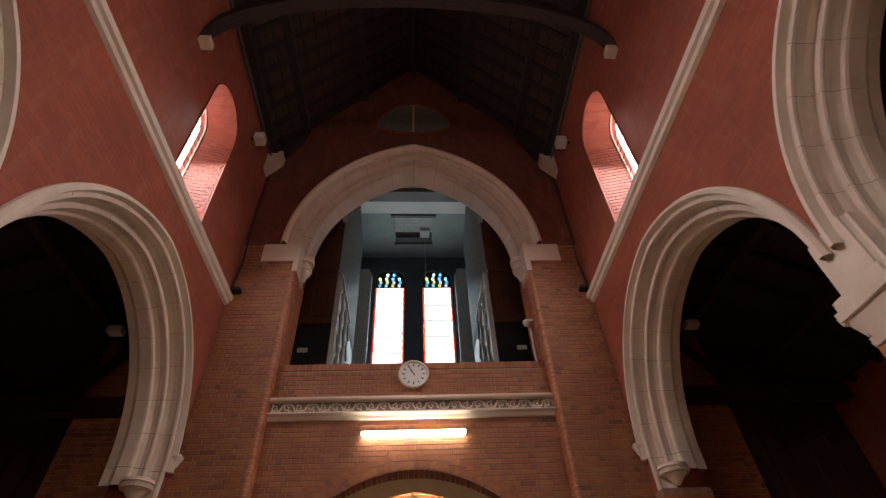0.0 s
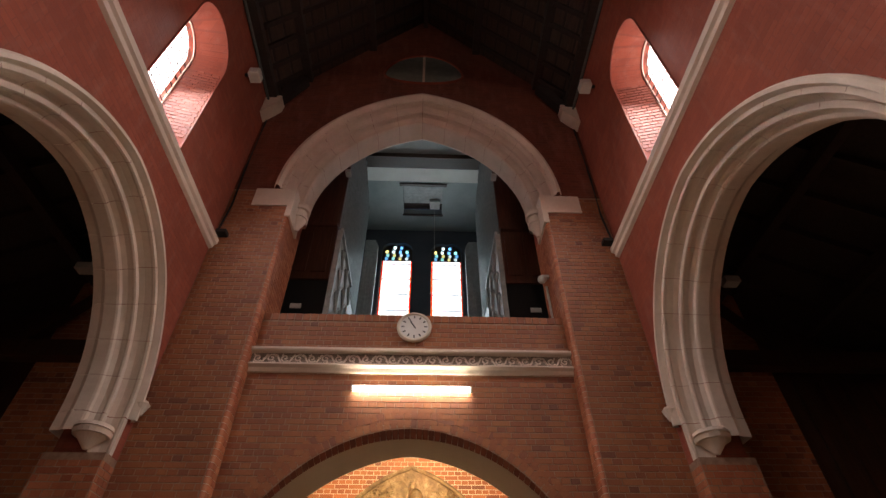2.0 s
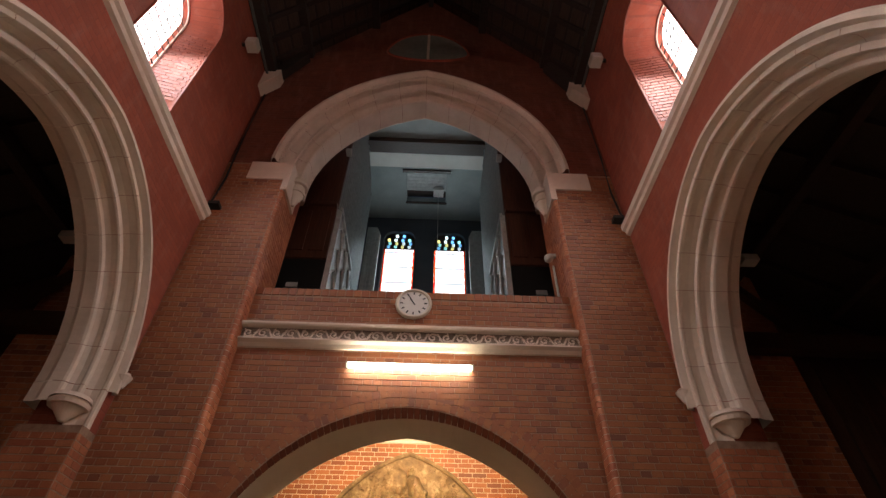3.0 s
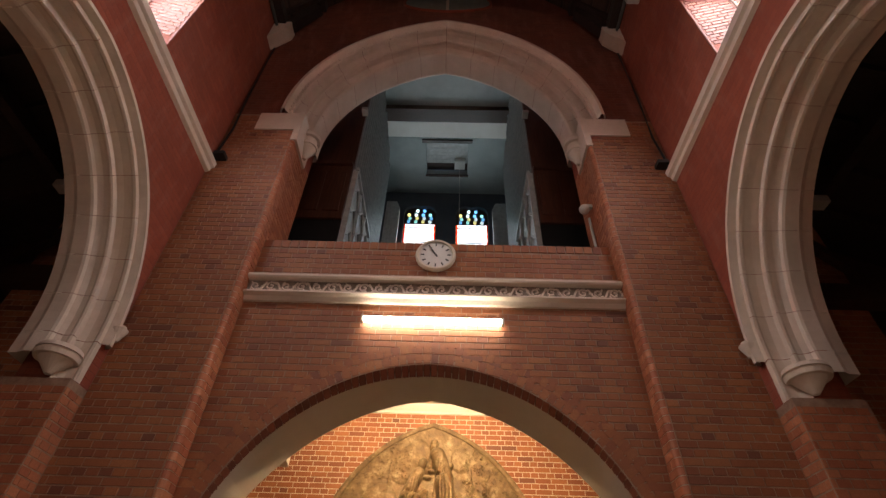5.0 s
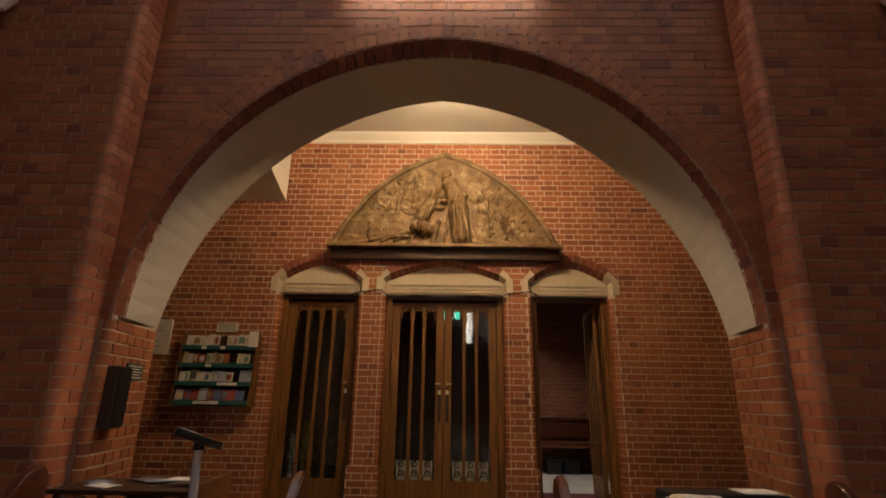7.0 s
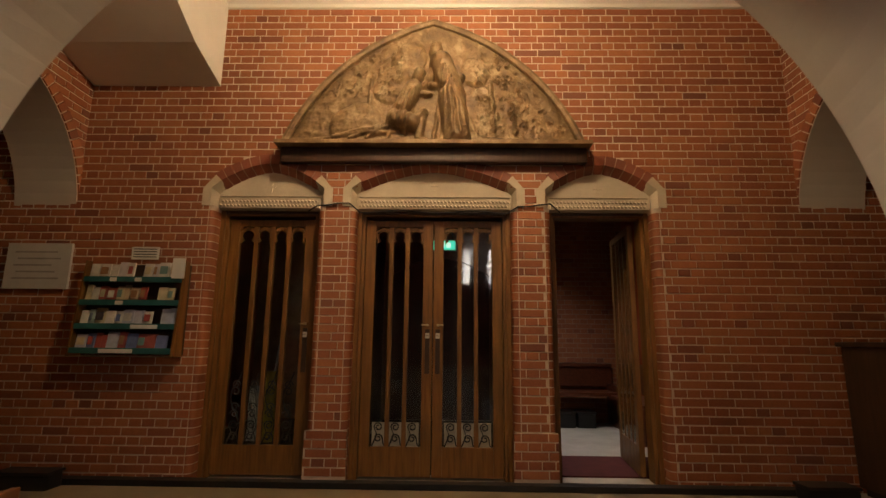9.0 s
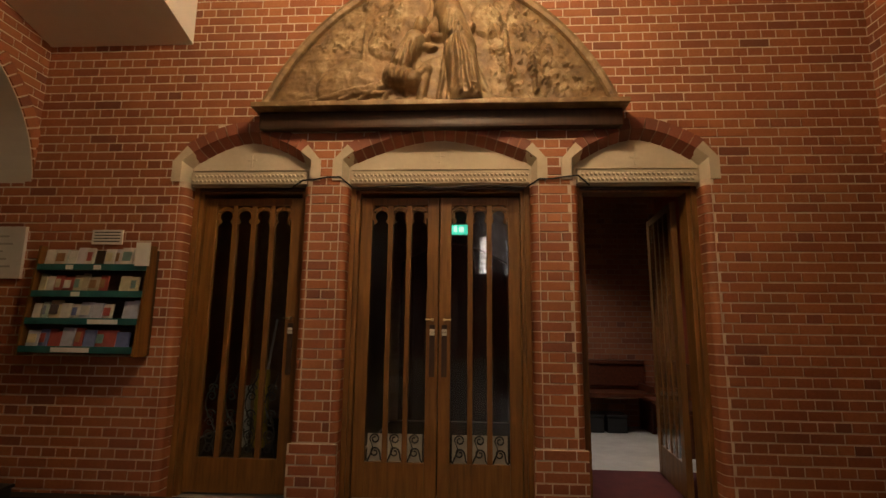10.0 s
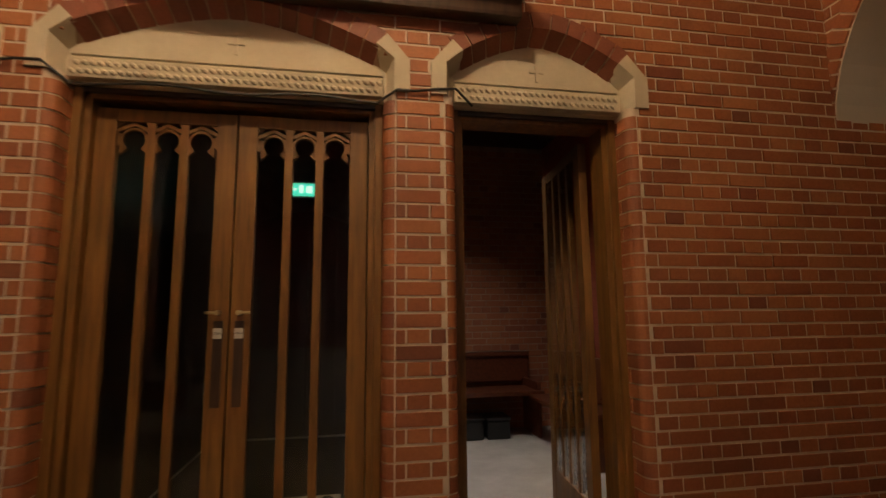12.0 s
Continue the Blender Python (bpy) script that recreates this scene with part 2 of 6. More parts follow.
def add_box(bm, lo, hi, bevel=0.0):
    c = [(a + b) / 2 for a, b in zip(lo, hi)]
    s = [max(abs(b - a), 1e-4) for a, b in zip(lo, hi)]
    r = bmesh.ops.create_cube(bm, size=1.0, matrix=Matrix.Translation(c) @ Matrix.Diagonal((*s, 1)))
    if bevel:
        es = list({e for v in r["verts"] for e in v.link_edges})
        bmesh.ops.bevel(bm, geom=es, offset=bevel, segments=2, affect="EDGES", profile=0.7)
    return bm


def box(lo, hi, bevel=0.0):
    return add_box(bmesh.new(), lo, hi, bevel)


def add_cyl(bm, a, b, r1, r2=None, seg=16):
    a, b = Vector(a), Vector(b)
    q = (b - a).to_track_quat("Z", "Y").to_matrix().to_4x4()
    bmesh.ops.create_cone(bm, cap_ends=True, segments=seg, radius1=r1, radius2=r1 if r2 is None else r2, depth=(b - a).length, matrix=Matrix.Translation((a + b) / 2) @ q)
    return bm


def cyl(a, b, r1, r2=None, seg=16):
    return add_cyl(bmesh.new(), a, b, r1, r2, seg)


def add_tube(bm, pts, r, seg=6):
    rings = []
    pts = [Vector(p) for p in pts]
    for i, p in enumerate(pts):
        d = (pts[min(i + 1, len(pts) - 1)] - pts[max(i - 1, 0)]).normalized()
        q = d.to_track_quat("Z", "Y").to_matrix()
        rings.append([bm.verts.new(p + q @ Vector((r * math.cos(2 * math.pi * j / seg), r * math.sin(2 * math.pi * j / seg), 0))) for j in range(seg)])
    for a, b in zip(rings, rings[1:]):
        for j in range(seg):
            bm.faces.new((a[j], a[(j + 1) % seg], b[(j + 1) % seg], b[j]))
    bm.faces.new(rings[0][::-1])
    bm.faces.new(rings[-1])
    return bm


def add_prism(bm, outline, place, d0, d1):
    """A flat outline of (u, z) pushed from depth d0 to d1."""
    a = [bm.verts.new(place(u, z, d0)) for u, z in outline]
    b = [bm.verts.new(place(u, z, d1)) for u, z in outline]
    n = len(a)
    bm.faces.new(a)
    bm.faces.new(b[::-1])
    for i in range(n):
        bm.faces.new((a[i], b[i], b[(i + 1) % n], a[(i + 1) % n]))
    return bm


def plane_of(origin, along, inward):
    o, u, n = Vector(origin), Vector(along), Vector(inward)
    return lambda a, z, d: o + u * a + Vector((0, 0, z)) + n * d


def arch(cx, zs, half, c, n=16, d=0.0):
    """Points of a two-centred arch from its left spring to its right one; d: how far inside."""
    r = half + c - d
    top = math.acos(-c / r)
    left = [(cx + c + r * math.cos(math.pi + (top - math.pi) * i / n), zs + r * math.sin(math.pi + (top - math.pi) * i / n)) for i in range(n + 1)]
    return left + [(2 * cx - u, z) for u, z in left[-2::-1]]


def legs(pts, z0):
    return [(pts[0][0], z0)] + pts + [(pts[-1][0], z0)]


def wall(name, place, u0, u1, z0, ztop, thick, openings, material, label, category="wall", splits=()):
    """A wall with real openings. Each opening: the outline in front and the outline at the back, from its lower left over the top to its lower right."""
    top = ztop if callable(ztop) else (lambda u: ztop)
    bm = bmesh.new()

    def quad(*p):
        bm.faces.new([bm.verts.new(q) for q in p])

    for side in (0, 1):
        d = thick * side
        marks = [u0]
        for op in openings:
            o = op[side]
            us = [marks[-1]] + sorted(s for s in splits if marks[-1] < s < o[0][0]) + [o[0][0]]
            for a, b in zip(us, us[1:]):
                quad(place(a, z0, d), place(b, z0, d), place(b, top(b), d), place(a, top(a), d))
            for (a, za), (b, zb) in zip(o, o[1:]):
                if b - a > 1e-5 and za < top(a) - 0.01:
                    quad(place(a, za, d), place(b, zb, d), place(b, top(b), d), place(a, top(a), d))
            if o[0][1] > z0 + 1e-4:
                quad(place(o[0][0], z0, d), place(o[-1][0], z0, d), place(o[-1][0], o[-1][1], d), place(o[0][0], o[0][1], d))
            marks.append(o[-1][0])
        us = [marks[-1]] + sorted(s for s in splits if s > marks[-1]) + [u1]
        for a, b in zip(us, us[1:]):
            quad(place(a, z0, d), place(b, z0, d), place(b, top(b), d), place(a, top(a), d))
    for f, b in openings:
        n = len(f)
        for i in range(n - (0 if f[0][1] > z0 + 1e-4 else 1)):
            j = (i + 1) % n
            if min(f[i][1] - top(f[i][0]), f[j][1] - top(f[j][0])) > -0.01:
                continue
            quad(place(*f[i], 0), place(*f[j], 0), place(*b[j], thick), place(*b[i], thick))
    us = sorted({u0, u1, *(s for s in splits if u0 < s < u1), *(e for f, b in openings if f[1][1] > top(f[1][0]) - 0.01 for e in (f[0][0], f[-1][0]))})
    for a, b in zip(us, us[1:]):
        if any(f[0][0] <= (a + b) / 2 <= f[-1][0] and f[1][1] > top(f[1][0]) - 0.01 for f, _ in openings):
            continue
        quad(place(a, top(a), 0), place(b, top(b), 0), place(b, top(b), thick), place(a, top(a), thick))
    for u in (u0, u1):
        quad(place(u, z0, 0), place(u, top(u), 0), place(u, top(u), thick), place(u, z0, thick))
    bmesh.ops.remove_doubles(bm, verts=bm.verts, dist=1e-4)
    ob = part(name, bm, material)
    return tagged(ob, label, category, kind="structure")


def sweep(bm, place, paths, depths):
    """A moulding: one path (list of (u, z)) for each depth, skinned in order."""
    rows = [[bm.verts.new(place(u, z, d)) for u, z in p] for p, d in zip(paths, depths)]
    for a, b in zip(rows, rows[1:]):
        for i in range(len(a) - 1):
            bm.faces.new((a[i], a[i + 1], b[i + 1], b[i]))
    return bm


def arch_stones(name, place, profile, spec, blocks, z_leg, parent, label=""):
    """A moulded arch laid as separate voussoir stones with fine joints; profile: (inset, depth) points."""
    cx, zs, half, c = spec
    lines = []
    for d, q in profile:
        p = arch(cx, zs, half, c, blocks * 2, d)
        lines.append((p, q))
    n = len(lines[0][0]) - 1
    per = 4
    for b in range(n // per):
        i0, i1 = b * per, (b + 1) * per
        bm = bmesh.new()
        rows = []
        for p, q in lines:
            seq = [Vector(v) for v in p[i0:i1 + 1]]
            seq[0] = seq[0].lerp(seq[1], 0.018)
            seq[-1] = seq[-1].lerp(seq[-2], 0.018)
            rows.append(([(v.x, v.y) for v in seq], q))
        sweep(bm, place, [r for r, _ in rows], [q for _, q in rows])
        part(name, bm, STONE, parent, label)
    if z_leg is not None:
        for side in (0, -1):
            bm = bmesh.new()
            sweep(bm, place, [[(p[side][0], z_leg), (p[side][0], zs - 0.004)] for p, _ in lines], [q for _, q in lines])
            part(name, bm, STONE, parent, label)


def brick_box(verts, faces, place, u0, u1, z0, z1, proud, ch=0.003):
    i = len(verts)
    verts += [place(u0, z0, 0.004), place(u1, z0, 0.004), place(u1, z1, 0.004), place(u0, z1, 0.004)]
    verts += [place(u0 + ch, z0 + ch, -proud), place(u1 - ch, z0 + ch, -proud), place(u1 - ch, z1 - ch, -proud), place(u0 + ch, z1 - ch, -proud)]
    faces += [(i + 4, i + 5, i + 6, i + 7), (i, i + 1, i + 5, i + 4), (i + 1, i + 2, i + 6, i + 5), (i + 2, i + 3, i + 7, i + 6), (i + 3, i, i + 4, i + 7)]


COURSE, JOINT = 0.0765, 0.0092


def courses(u0, u1, z0, z1, holes=None, header_every=2, rnd=None):
    """Bricks (u0, u1, z0, z1) of a bonded wall; holes(z) gives the stretches of u that stay free."""
    rnd = rnd or random.Random(4)
    out = []
    n0 = math.ceil(z0 / COURSE - 1e-6)
    for row in range(n0, int(z1 / COURSE + 1e-6)):
        za, zb = row * COURSE, (row + 1) * COURSE - JOINT
        free = [(u0, u1)]
        for a, b in (holes((za + zb) / 2) if holes else ()):
            free = [p for s, e in free for p in ((s, min(e, a)), (max(s, b), e)) if p[1] - p[0] > 0.03]
        head = row % header_every == 0
        step = 0.1175 if head else 0.235
        shift = 0.029 if head else 0.0882
        for s, e in free:
            u = math.floor((s - shift) / step) * step + shift
            while u < e:
                a, b = max(u, s), min(u + step - 0.0065, e)
                if b - a > 0.025:
                    out.append((a, b, za, zb))
                u += step
    return out


def brick_stuff(name, place, spans, material, parent, label, seed=1):
    rnd = random.Random(seed)
    v, f = [], []
    for a, b, za, zb in spans:
        j = rnd.uniform(-0.0015, 0.0015)
        brick_box(v, f, place, a, b, za + j, zb + j, 0.003 + rnd.uniform(0, 0.003))
    ob = mesh_part(name, v, f, material, parent, label)
    ob["kind"] = "stuff"
    return ob


def bullnose(place, u, q, depth, z0, z1, core, material, parent, name="bullnose_bricks", r=0.05, seed=3):
    """A rounded brick corner: its edge at u, the solid on the side q, running in to the given depth."""
    rnd = random.Random(seed)

    def outline(g):
        c = (u + q * r, r)
        pts = [(c[0] - q * (r + g) * math.sin(a), c[1] - (r + g) * math.cos(a)) for a in [math.pi / 2 * i / 5 for i in range(6)]]
        return pts + [(pts[-1][0], depth), (c[0], depth)]

    def add(verts, faces, g, za, zb, pts=None):
        pts = pts or outline(g)
        k0, n = len(verts), len(pts)
        for z in (za, zb):
            verts.extend(place(a, z, d) for a, d in pts)
        faces.extend((k0 + i, k0 + (i + 1) % n, k0 + n + (i + 1) % n, k0 + n + i) for i in range(n))
        faces.extend((tuple(range(k0, k0 + n)), tuple(range(k0 + n, k0 + 2 * n))))

    v, f = [], []
    add(v, f, 0.0, z0, z1)
    mesh_part("mortar_core", v, f, core, parent)
    v, f = [], []
    for row in range(math.ceil(z0 / COURSE - 1e-6), int(z1 / COURSE + 1e-6)):
        za, zb = row * COURSE + rnd.uniform(-0.001, 0.001), (row + 1) * COURSE - JOINT
        full = outline(0.004 + rnd.uniform(0, 0.002))
        cut = min(depth, 0.105 if row % 2 else 0.215)
        head = full[:-2]
        end = full[-2][0]
        add(v, f, 0, za, zb, head + [(end, cut - 0.004), (u + q * r, cut - 0.004)])
        if depth - cut > 0.03:
            add(v, f, 0, za, zb, [(end, cut + 0.005), (end, depth), (u + q * r, depth), (u + q * r, cut + 0.005)])
    ob = mesh_part(name, v, f, material, parent)
    ob["kind"] = "stuff"
    return ob


def voussoirs(place, cx, zs, half, c, width, size, proud, material, parent, out=0.0, name="brick", singly=True):
    """A ring of arch bricks just outside an arch of that half span."""
    r = half + c + out
    top = math.acos(-c / (r + width / 2))
    n = max(3, round((math.pi - top) * r / size))
    v, f = [], []
    for side in (1, -1):
        for i in range(n):
            a0 = math.pi + (top - math.pi) * (i + 0.06) / n
            a1 = math.pi + (top - math.pi) * (i + 0.94) / n
            q = []
            for rr, a in ((r, a0), (r + width, a0), (r + width, a1), (r, a1)):
                u = c + rr * math.cos(a)
                q.append((cx + side * min(u, 0.0), zs + rr * math.sin(a)))
            k0 = len(v)
            m = (sum(p[0] for p in q) / 4, sum(p[1] for p in q) / 4)
            v += [place(u, z, 0.05) for u, z in q] + [place(m[0] + (u - m[0]) * 0.93, m[1] + (z - m[1]) * 0.93, -proud) for u, z in q]
            f += [(k0 + 4, k0 + 5, k0 + 6, k0 + 7), (k0, k0 + 1, k0 + 5, k0 + 4), (k0 + 1, k0 + 2, k0 + 6, k0 + 5), (k0 + 2, k0 + 3, k0 + 7, k0 + 6), (k0 + 3, k0, k0 + 4, k0 + 7)]
            if singly:
                mesh_part(name, v, f, material, parent)
                v, f = [], []
    if not singly:
        ob = mesh_part("arch_bricks", v, f, material, parent)
        ob["kind"] = "stuff"


# ---- structure: nave ----
WEST = plane_of((0, 7.05, 0), (1, 0, 0), (0, 1, 0))
PANEL = plane_of((0, 7.27, 0), (1, 0, 0), (0, 1, 0))
NARTHEX = plane_of((0, 10.24, 0), (1, 0, 0), (0, 1, 0))


def side_plane(s, x):
    return plane_of((s * x, 0, 0), (0, 1, 0), (s, 0, 0))


def gable(u):
    return 15.4 - 1.30 * abs(u)


G_SPRING, G_HALF, G_C = 8.1, 2.57, 0.82
front = [(-2.25, 0), (-2.25, 8.06), (2.25, 8.06), (2.25, 0)]
wall_west = wall("wall_west", WEST, -3.27, 3.27, 0, 8.062, 0.215, [(front, front)], MORTAR, "tall red brick end wall with deep jambs")
front = legs(arch(0, G_SPRING, G_HALF, G_C, 18, 0.05), 8.06)
wall("wall_west_gable", WEST, -3.27, 3.27, 8.06, gable, 0.215, [(front, front)], GABLEWALL, "red brick gable wall with shade in its colour round the pointed gallery arch", splits=(0,))
back = [(-2.2, 5.57), (-2.2, 8.1)] + arch(0, G_SPRING, G_HALF, G_C, 18, 0.375) + [(2.2, 8.1), (2.2, 5.57)]
backing = wall("wall_gallery", plane_of((0, 7.482, 0), (1, 0, 0), (0, 1, 0)), -3.9, 3.9, 5.57, lambda u: 15.4 - 1.30 * abs(u), 0.42, [(back, back)], REDWALL, "red brick inner ring of the gallery arch", splits=(0,))
for s in (-1, 1):
    core = bmesh.new()
    for x0, x1, z0, z1 in ((2.203, 3.9, 5.57, 8.05), (2.70, 3.9, 8.05, 10.2)):
        add_box(core, (min(s * x0, s * x1), 7.267, z0), (max(s * x0, s * x1), 7.480, z1))
    part("wall_core", core, MORTAR, backing)

def arc_from(cx, zs, half, c, z0, n):
    """Points of a two-centred arch from the height z0 over the top and down again."""
    r = half + c
    a0, top = math.pi - math.asin((z0 - zs) / r), math.acos(-c / r)
    left = [(cx + c + r * math.cos(a0 + (top - a0) * i / n), zs + r * math.sin(a0 + (top - a0) * i / n)) for i in range(n + 1)]
    return left + [(2 * cx - u, z) for u, z in left[-2::-1]]


L_SPRING, L_HALF, L_C = 1.66, 2.12, 0.0815
BACK = (0, 1.28, 2.27, 0.2416)
low = legs(arch(0, L_SPRING, L_HALF, L_C, 18), 0)
low = [(-L_HALF - 0.046, 0), (-L_HALF - 0.046, 1.655)] + low[1:-1] + [(L_HALF + 0.046, 1.655), (L_HALF + 0.046, 0)]
low_back = arc_from(*BACK, 1.70, 18)
JAMB_BACK = low_back[-1][0]
low_back = [(-JAMB_BACK, 0), (-JAMB_BACK, 1.2)] + low_back + [(JAMB_BACK, 1.2), (JAMB_BACK, 0)]
wall_panel = wall("wall_gallery_front", PANEL, -3.9, 3.9, 0, 5.565, 0.70, [(low, low_back)], MORTAR, "red brick gallery front with a wide pointed arch")
INNER = (0, L_SPRING, 2.112, 0.0)
soffit = part("soffit", sweep(bmesh.new(), PANEL, [arc_from(0, L_SPRING, 2.118, 0.06, 1.70, 24), arc_from(*INNER, 1.70, 24), arc_from(BACK[0], BACK[1], BACK[2] - 0.004, BACK[3], 1.70, 24)], (0.10, 0.105, 0.704)), PLASTER, wall_panel, "grey-cream plastered arch soffit")
# brick chamfer between the face and the plaster, its shade put in by darker brick
outer, inner = arc_from(0, L_SPRING, L_HALF, L_C, 1.70, 44), arc_from(*INNER, 1.70, 44)
for i in range(88):
    ch = bmesh.new()
    vs = []
    for k2, (e0, e1) in enumerate(((0.07, 0.93),) * 2):
        for path, d, g in ((outer, -0.004, -0.004), (outer, 0.125, 0.09), (inner, 0.125, 0.0), (inner, 0.085, 0.0)):
            (a, za), (b, zb) = path[i], path[i + 1]
            f = e1 if k2 else e0
            vs.append(ch.verts.new(PANEL(a + (b - a) * f, za + (zb - za) * f + max(g, 0.0), d)))
    for f in ((0, 1, 2, 3), (7, 6, 5, 4), (0, 3, 7, 4), (3, 2, 6, 7), (2, 1, 5, 6), (1, 0, 4, 5)):
        ch.faces.new([vs[m] for m in f])
    part("brick", ch, ARCHBRICK, wall_panel)

ARC_H, ARC_C, ARC_Z = 2.2, 0.12, 3.78
for s, side in ((-1, "south"), (1, "north")):
    P = side_plane(s, 3.27)
    ops = []
    for yc in sorted(BAYS):
        o = legs(arch(yc, ARC_Z, ARC_H, ARC_C, 16, 0.12), 3.36)
        ops.append((o, o))
    wall("wall_spandrel_" + side, P, -9.0, 7.05, 3.36, 6.7, 0.66, ops, REDWALL, "red nave arcade wall with wide stone arches")
    ops = [([(yc - 1.95, 0), (yc - 1.95, 3.359), (yc + 1.95, 3.359), (yc + 1.95, 0)],) * 2 for yc in sorted(BAYS)]
    w = wall("wall_" + side, P, -9.0, 7.05, 0, 3.36, 0.66, ops, MORTAR, "brick piers of the nave arcade")
    ops = []
    for yc in sorted(BAYS):
        ops.append((legs(arch(yc, 9.0, 0.56, 0.02, 12), 6.9), legs(arch(yc, 9.14, 0.41, 0.02, 12), 7.15)))
    wall("wall_clerestory_" + side, P, -9.0, 7.05, 6.7, 10.9, 0.62, ops, REDWALL, "red upper nave wall with round-headed windows")
    # stone string course
    cb = bmesh.new()
    prof = [(6.62, 0.0), (6.64, -0.05), (6.70, -0.06), (6.72, -0.10), (6.80, -0.11), (6.86, -0.03), (6.88, 0.0)]
    sweep(cb, P, [[(-9.0, z), (7.05, z)] for z, d in prof], [d for z, d in prof])
    tagged(part("string_course", cb, STONE), "moulded cream stone string course on the nave wall", "string course", kind="structure")
    for yc in BAYS:
        a = thing("arcade_arch", "moulded cream limestone arch springing from carved corbels", "arch", (s * 3.27, yc, 3.4), "nave arcade arches", "structure")
        spec = (yc, ARC_Z, ARC_H, ARC_C)
        hood = [(0.05, 0.01), (0.05, -0.05), (0.08, -0.09), (0.12, -0.09), (0.135, -0.03), (0.14, -0.004)]
        part("hood_mould", sweep(bmesh.new(), P, [arch(yc, ARC_Z, ARC_H, ARC_C, 24, d) for d, _ in hood], [q for _, q in hood]), STONE, a, "projecting hood mould")
        arch_stones("outer_stone", P, [(0.125, -0.006), (0.19, -0.006), (0.195, 0.02), (0.178, 0.05), (0.180, 0.13), (0.205, 0.19), (0.238, 0.215)], spec, 14, 3.36, a)
        arch_stones("inner_stone", P, [(0.238, 0.215), (0.244, 0.17), (0.300, 0.17), (0.308, 0.19), (0.298, 0.22), (0.300, 0.27), (0.330, 0.32), (0.362, 0.335), (0.372, 0.36), (0.378, 0.50), (0.345, 0.56), (0.335, 0.668), (0.11, 0.668)], spec, 14, 3.56, a)
        if yc == BAYS[0]:
            y = yc + 1.92
            cp = bmesh.new()
            for r0, r1, z0, z1 in ((0.03, 0.10, 3.38, 3.46), (0.10, 0.15, 3.46, 3.52), (0.19, 0.205, 3.52, 3.56), (0.18, 0.18, 3.56, 3.585), (0.205, 0.19, 3.585, 3.63)):
                add_cyl(cp, (s * 3.49, y, z0), (s * 3.49, y, z1), r0, r1, 20)
            part("corbel", cp, STONE, a, "moulded bell corbel")
            hs = bmesh.new()
            for r0, r1, z0, z1 in ((0.03, 0.06, 3.86, 3.93), (0.06, 0.085, 3.93, 3.99), (0.07, 0.05, 3.99, 4.03)):
                add_cyl(hs, (s * 3.20, yc + 2.13, z0), (s * 3.20, yc + 2.13, z1), r0, r1, 14)
            part("hood_stop", hs, STONE, a)
    for yp in (2.66, -1.68, -6.02):
        cap = thing("pier_capital", "moulded cream stone capital on a brick nave pier", "capital", (s * 3.6, yp, 3.1), "nave pier capitals", "structure")

        def ring(nm, z0, z1, g0, g1):
            b = bmesh.new()
            lo = [b.verts.new((s * 3.6 + a * (0.33 + g0), yp + c * (0.225 + g0), z0)) for a, c in ((-1, -1), (1, -1), (1, 1), (-1, 1))]
            hi = [b.verts.new((s * 3.6 + a * (0.33 + g1), yp + c * (0.225 + g1), z1)) for a, c in ((-1, -1), (1, -1), (1, 1), (-1, 1))]
            b.faces.new(lo[::-1])
            b.faces.new(hi)
            for i in range(4):
                b.faces.new((lo[i], lo[(i + 1) % 4], hi[(i + 1) % 4], hi[i]))
            bmesh.ops.bevel(b, geom=[e for e in b.edges if abs(e.verts[0].co.z - e.verts[1].co.z) > 1e-4], offset=0.05, segments=3, affect="EDGES")
            part(nm, b, STONE, cap)

        ring("necking", 3.06, 3.12, 0.02, 0.035)
        ring("bell", 3.12, 3.30, 0.01, 0.07)
        ring("lower_abacus", 3.30, 3.37, 0.09, 0.10)
        ring("upper_abacus", 3.37, 3.46, 0.07, 0.075)
        ring("springer", 3.46, 3.98, 0.012, 0.012)

# ---- gallery arch, frieze, lamp and clock ----
ga = thing("gallery_arch", "broad moulded stone gallery arch with leaf carving", "arch", (0, 7.05, 8.05), kind="structure")
hood = [(0.0, 0.01), (0.0, -0.05), (0.03, -0.10), (0.08, -0.10), (0.10, -0.04), (0.12, -0.008)]
part("hood_mould", sweep(bmesh.new(), WEST, [arch(0, G_SPRING, G_HALF, G_C, 30, d) for d, _ in hood], [q for _, q in hood]), STONE, ga)
spec = (0, G_SPRING, G_HALF, G_C)
arch_stones("outer_stone", WEST, [(0.12, -0.008), (0.185, -0.008), (0.19, 0.02), (0.115, 0.045), (0.085, 0.11), (0.105, 0.18), (0.190, 0.235), (0.243, 0.26)], spec, 14, None, ga)
arch_stones("middle_stone", WEST, [(0.243, 0.26), (0.250, 0.20), (0.300, 0.20), (0.310, 0.22), (0.245, 0.245), (0.220, 0.31), (0.240, 0.37), (0.330, 0.41), (0.392, 0.42)], spec, 14, None, ga)
arch_stones("inner_stone", WEST, [(0.392, 0.42), (0.398, 0.37), (0.430, 0.37), (0.448, 0.39), (0.455, 0.43), (0.46, 0.80), (0.43, 0.85), (0.36, 0.856)], spec, 14, 7.95, ga)
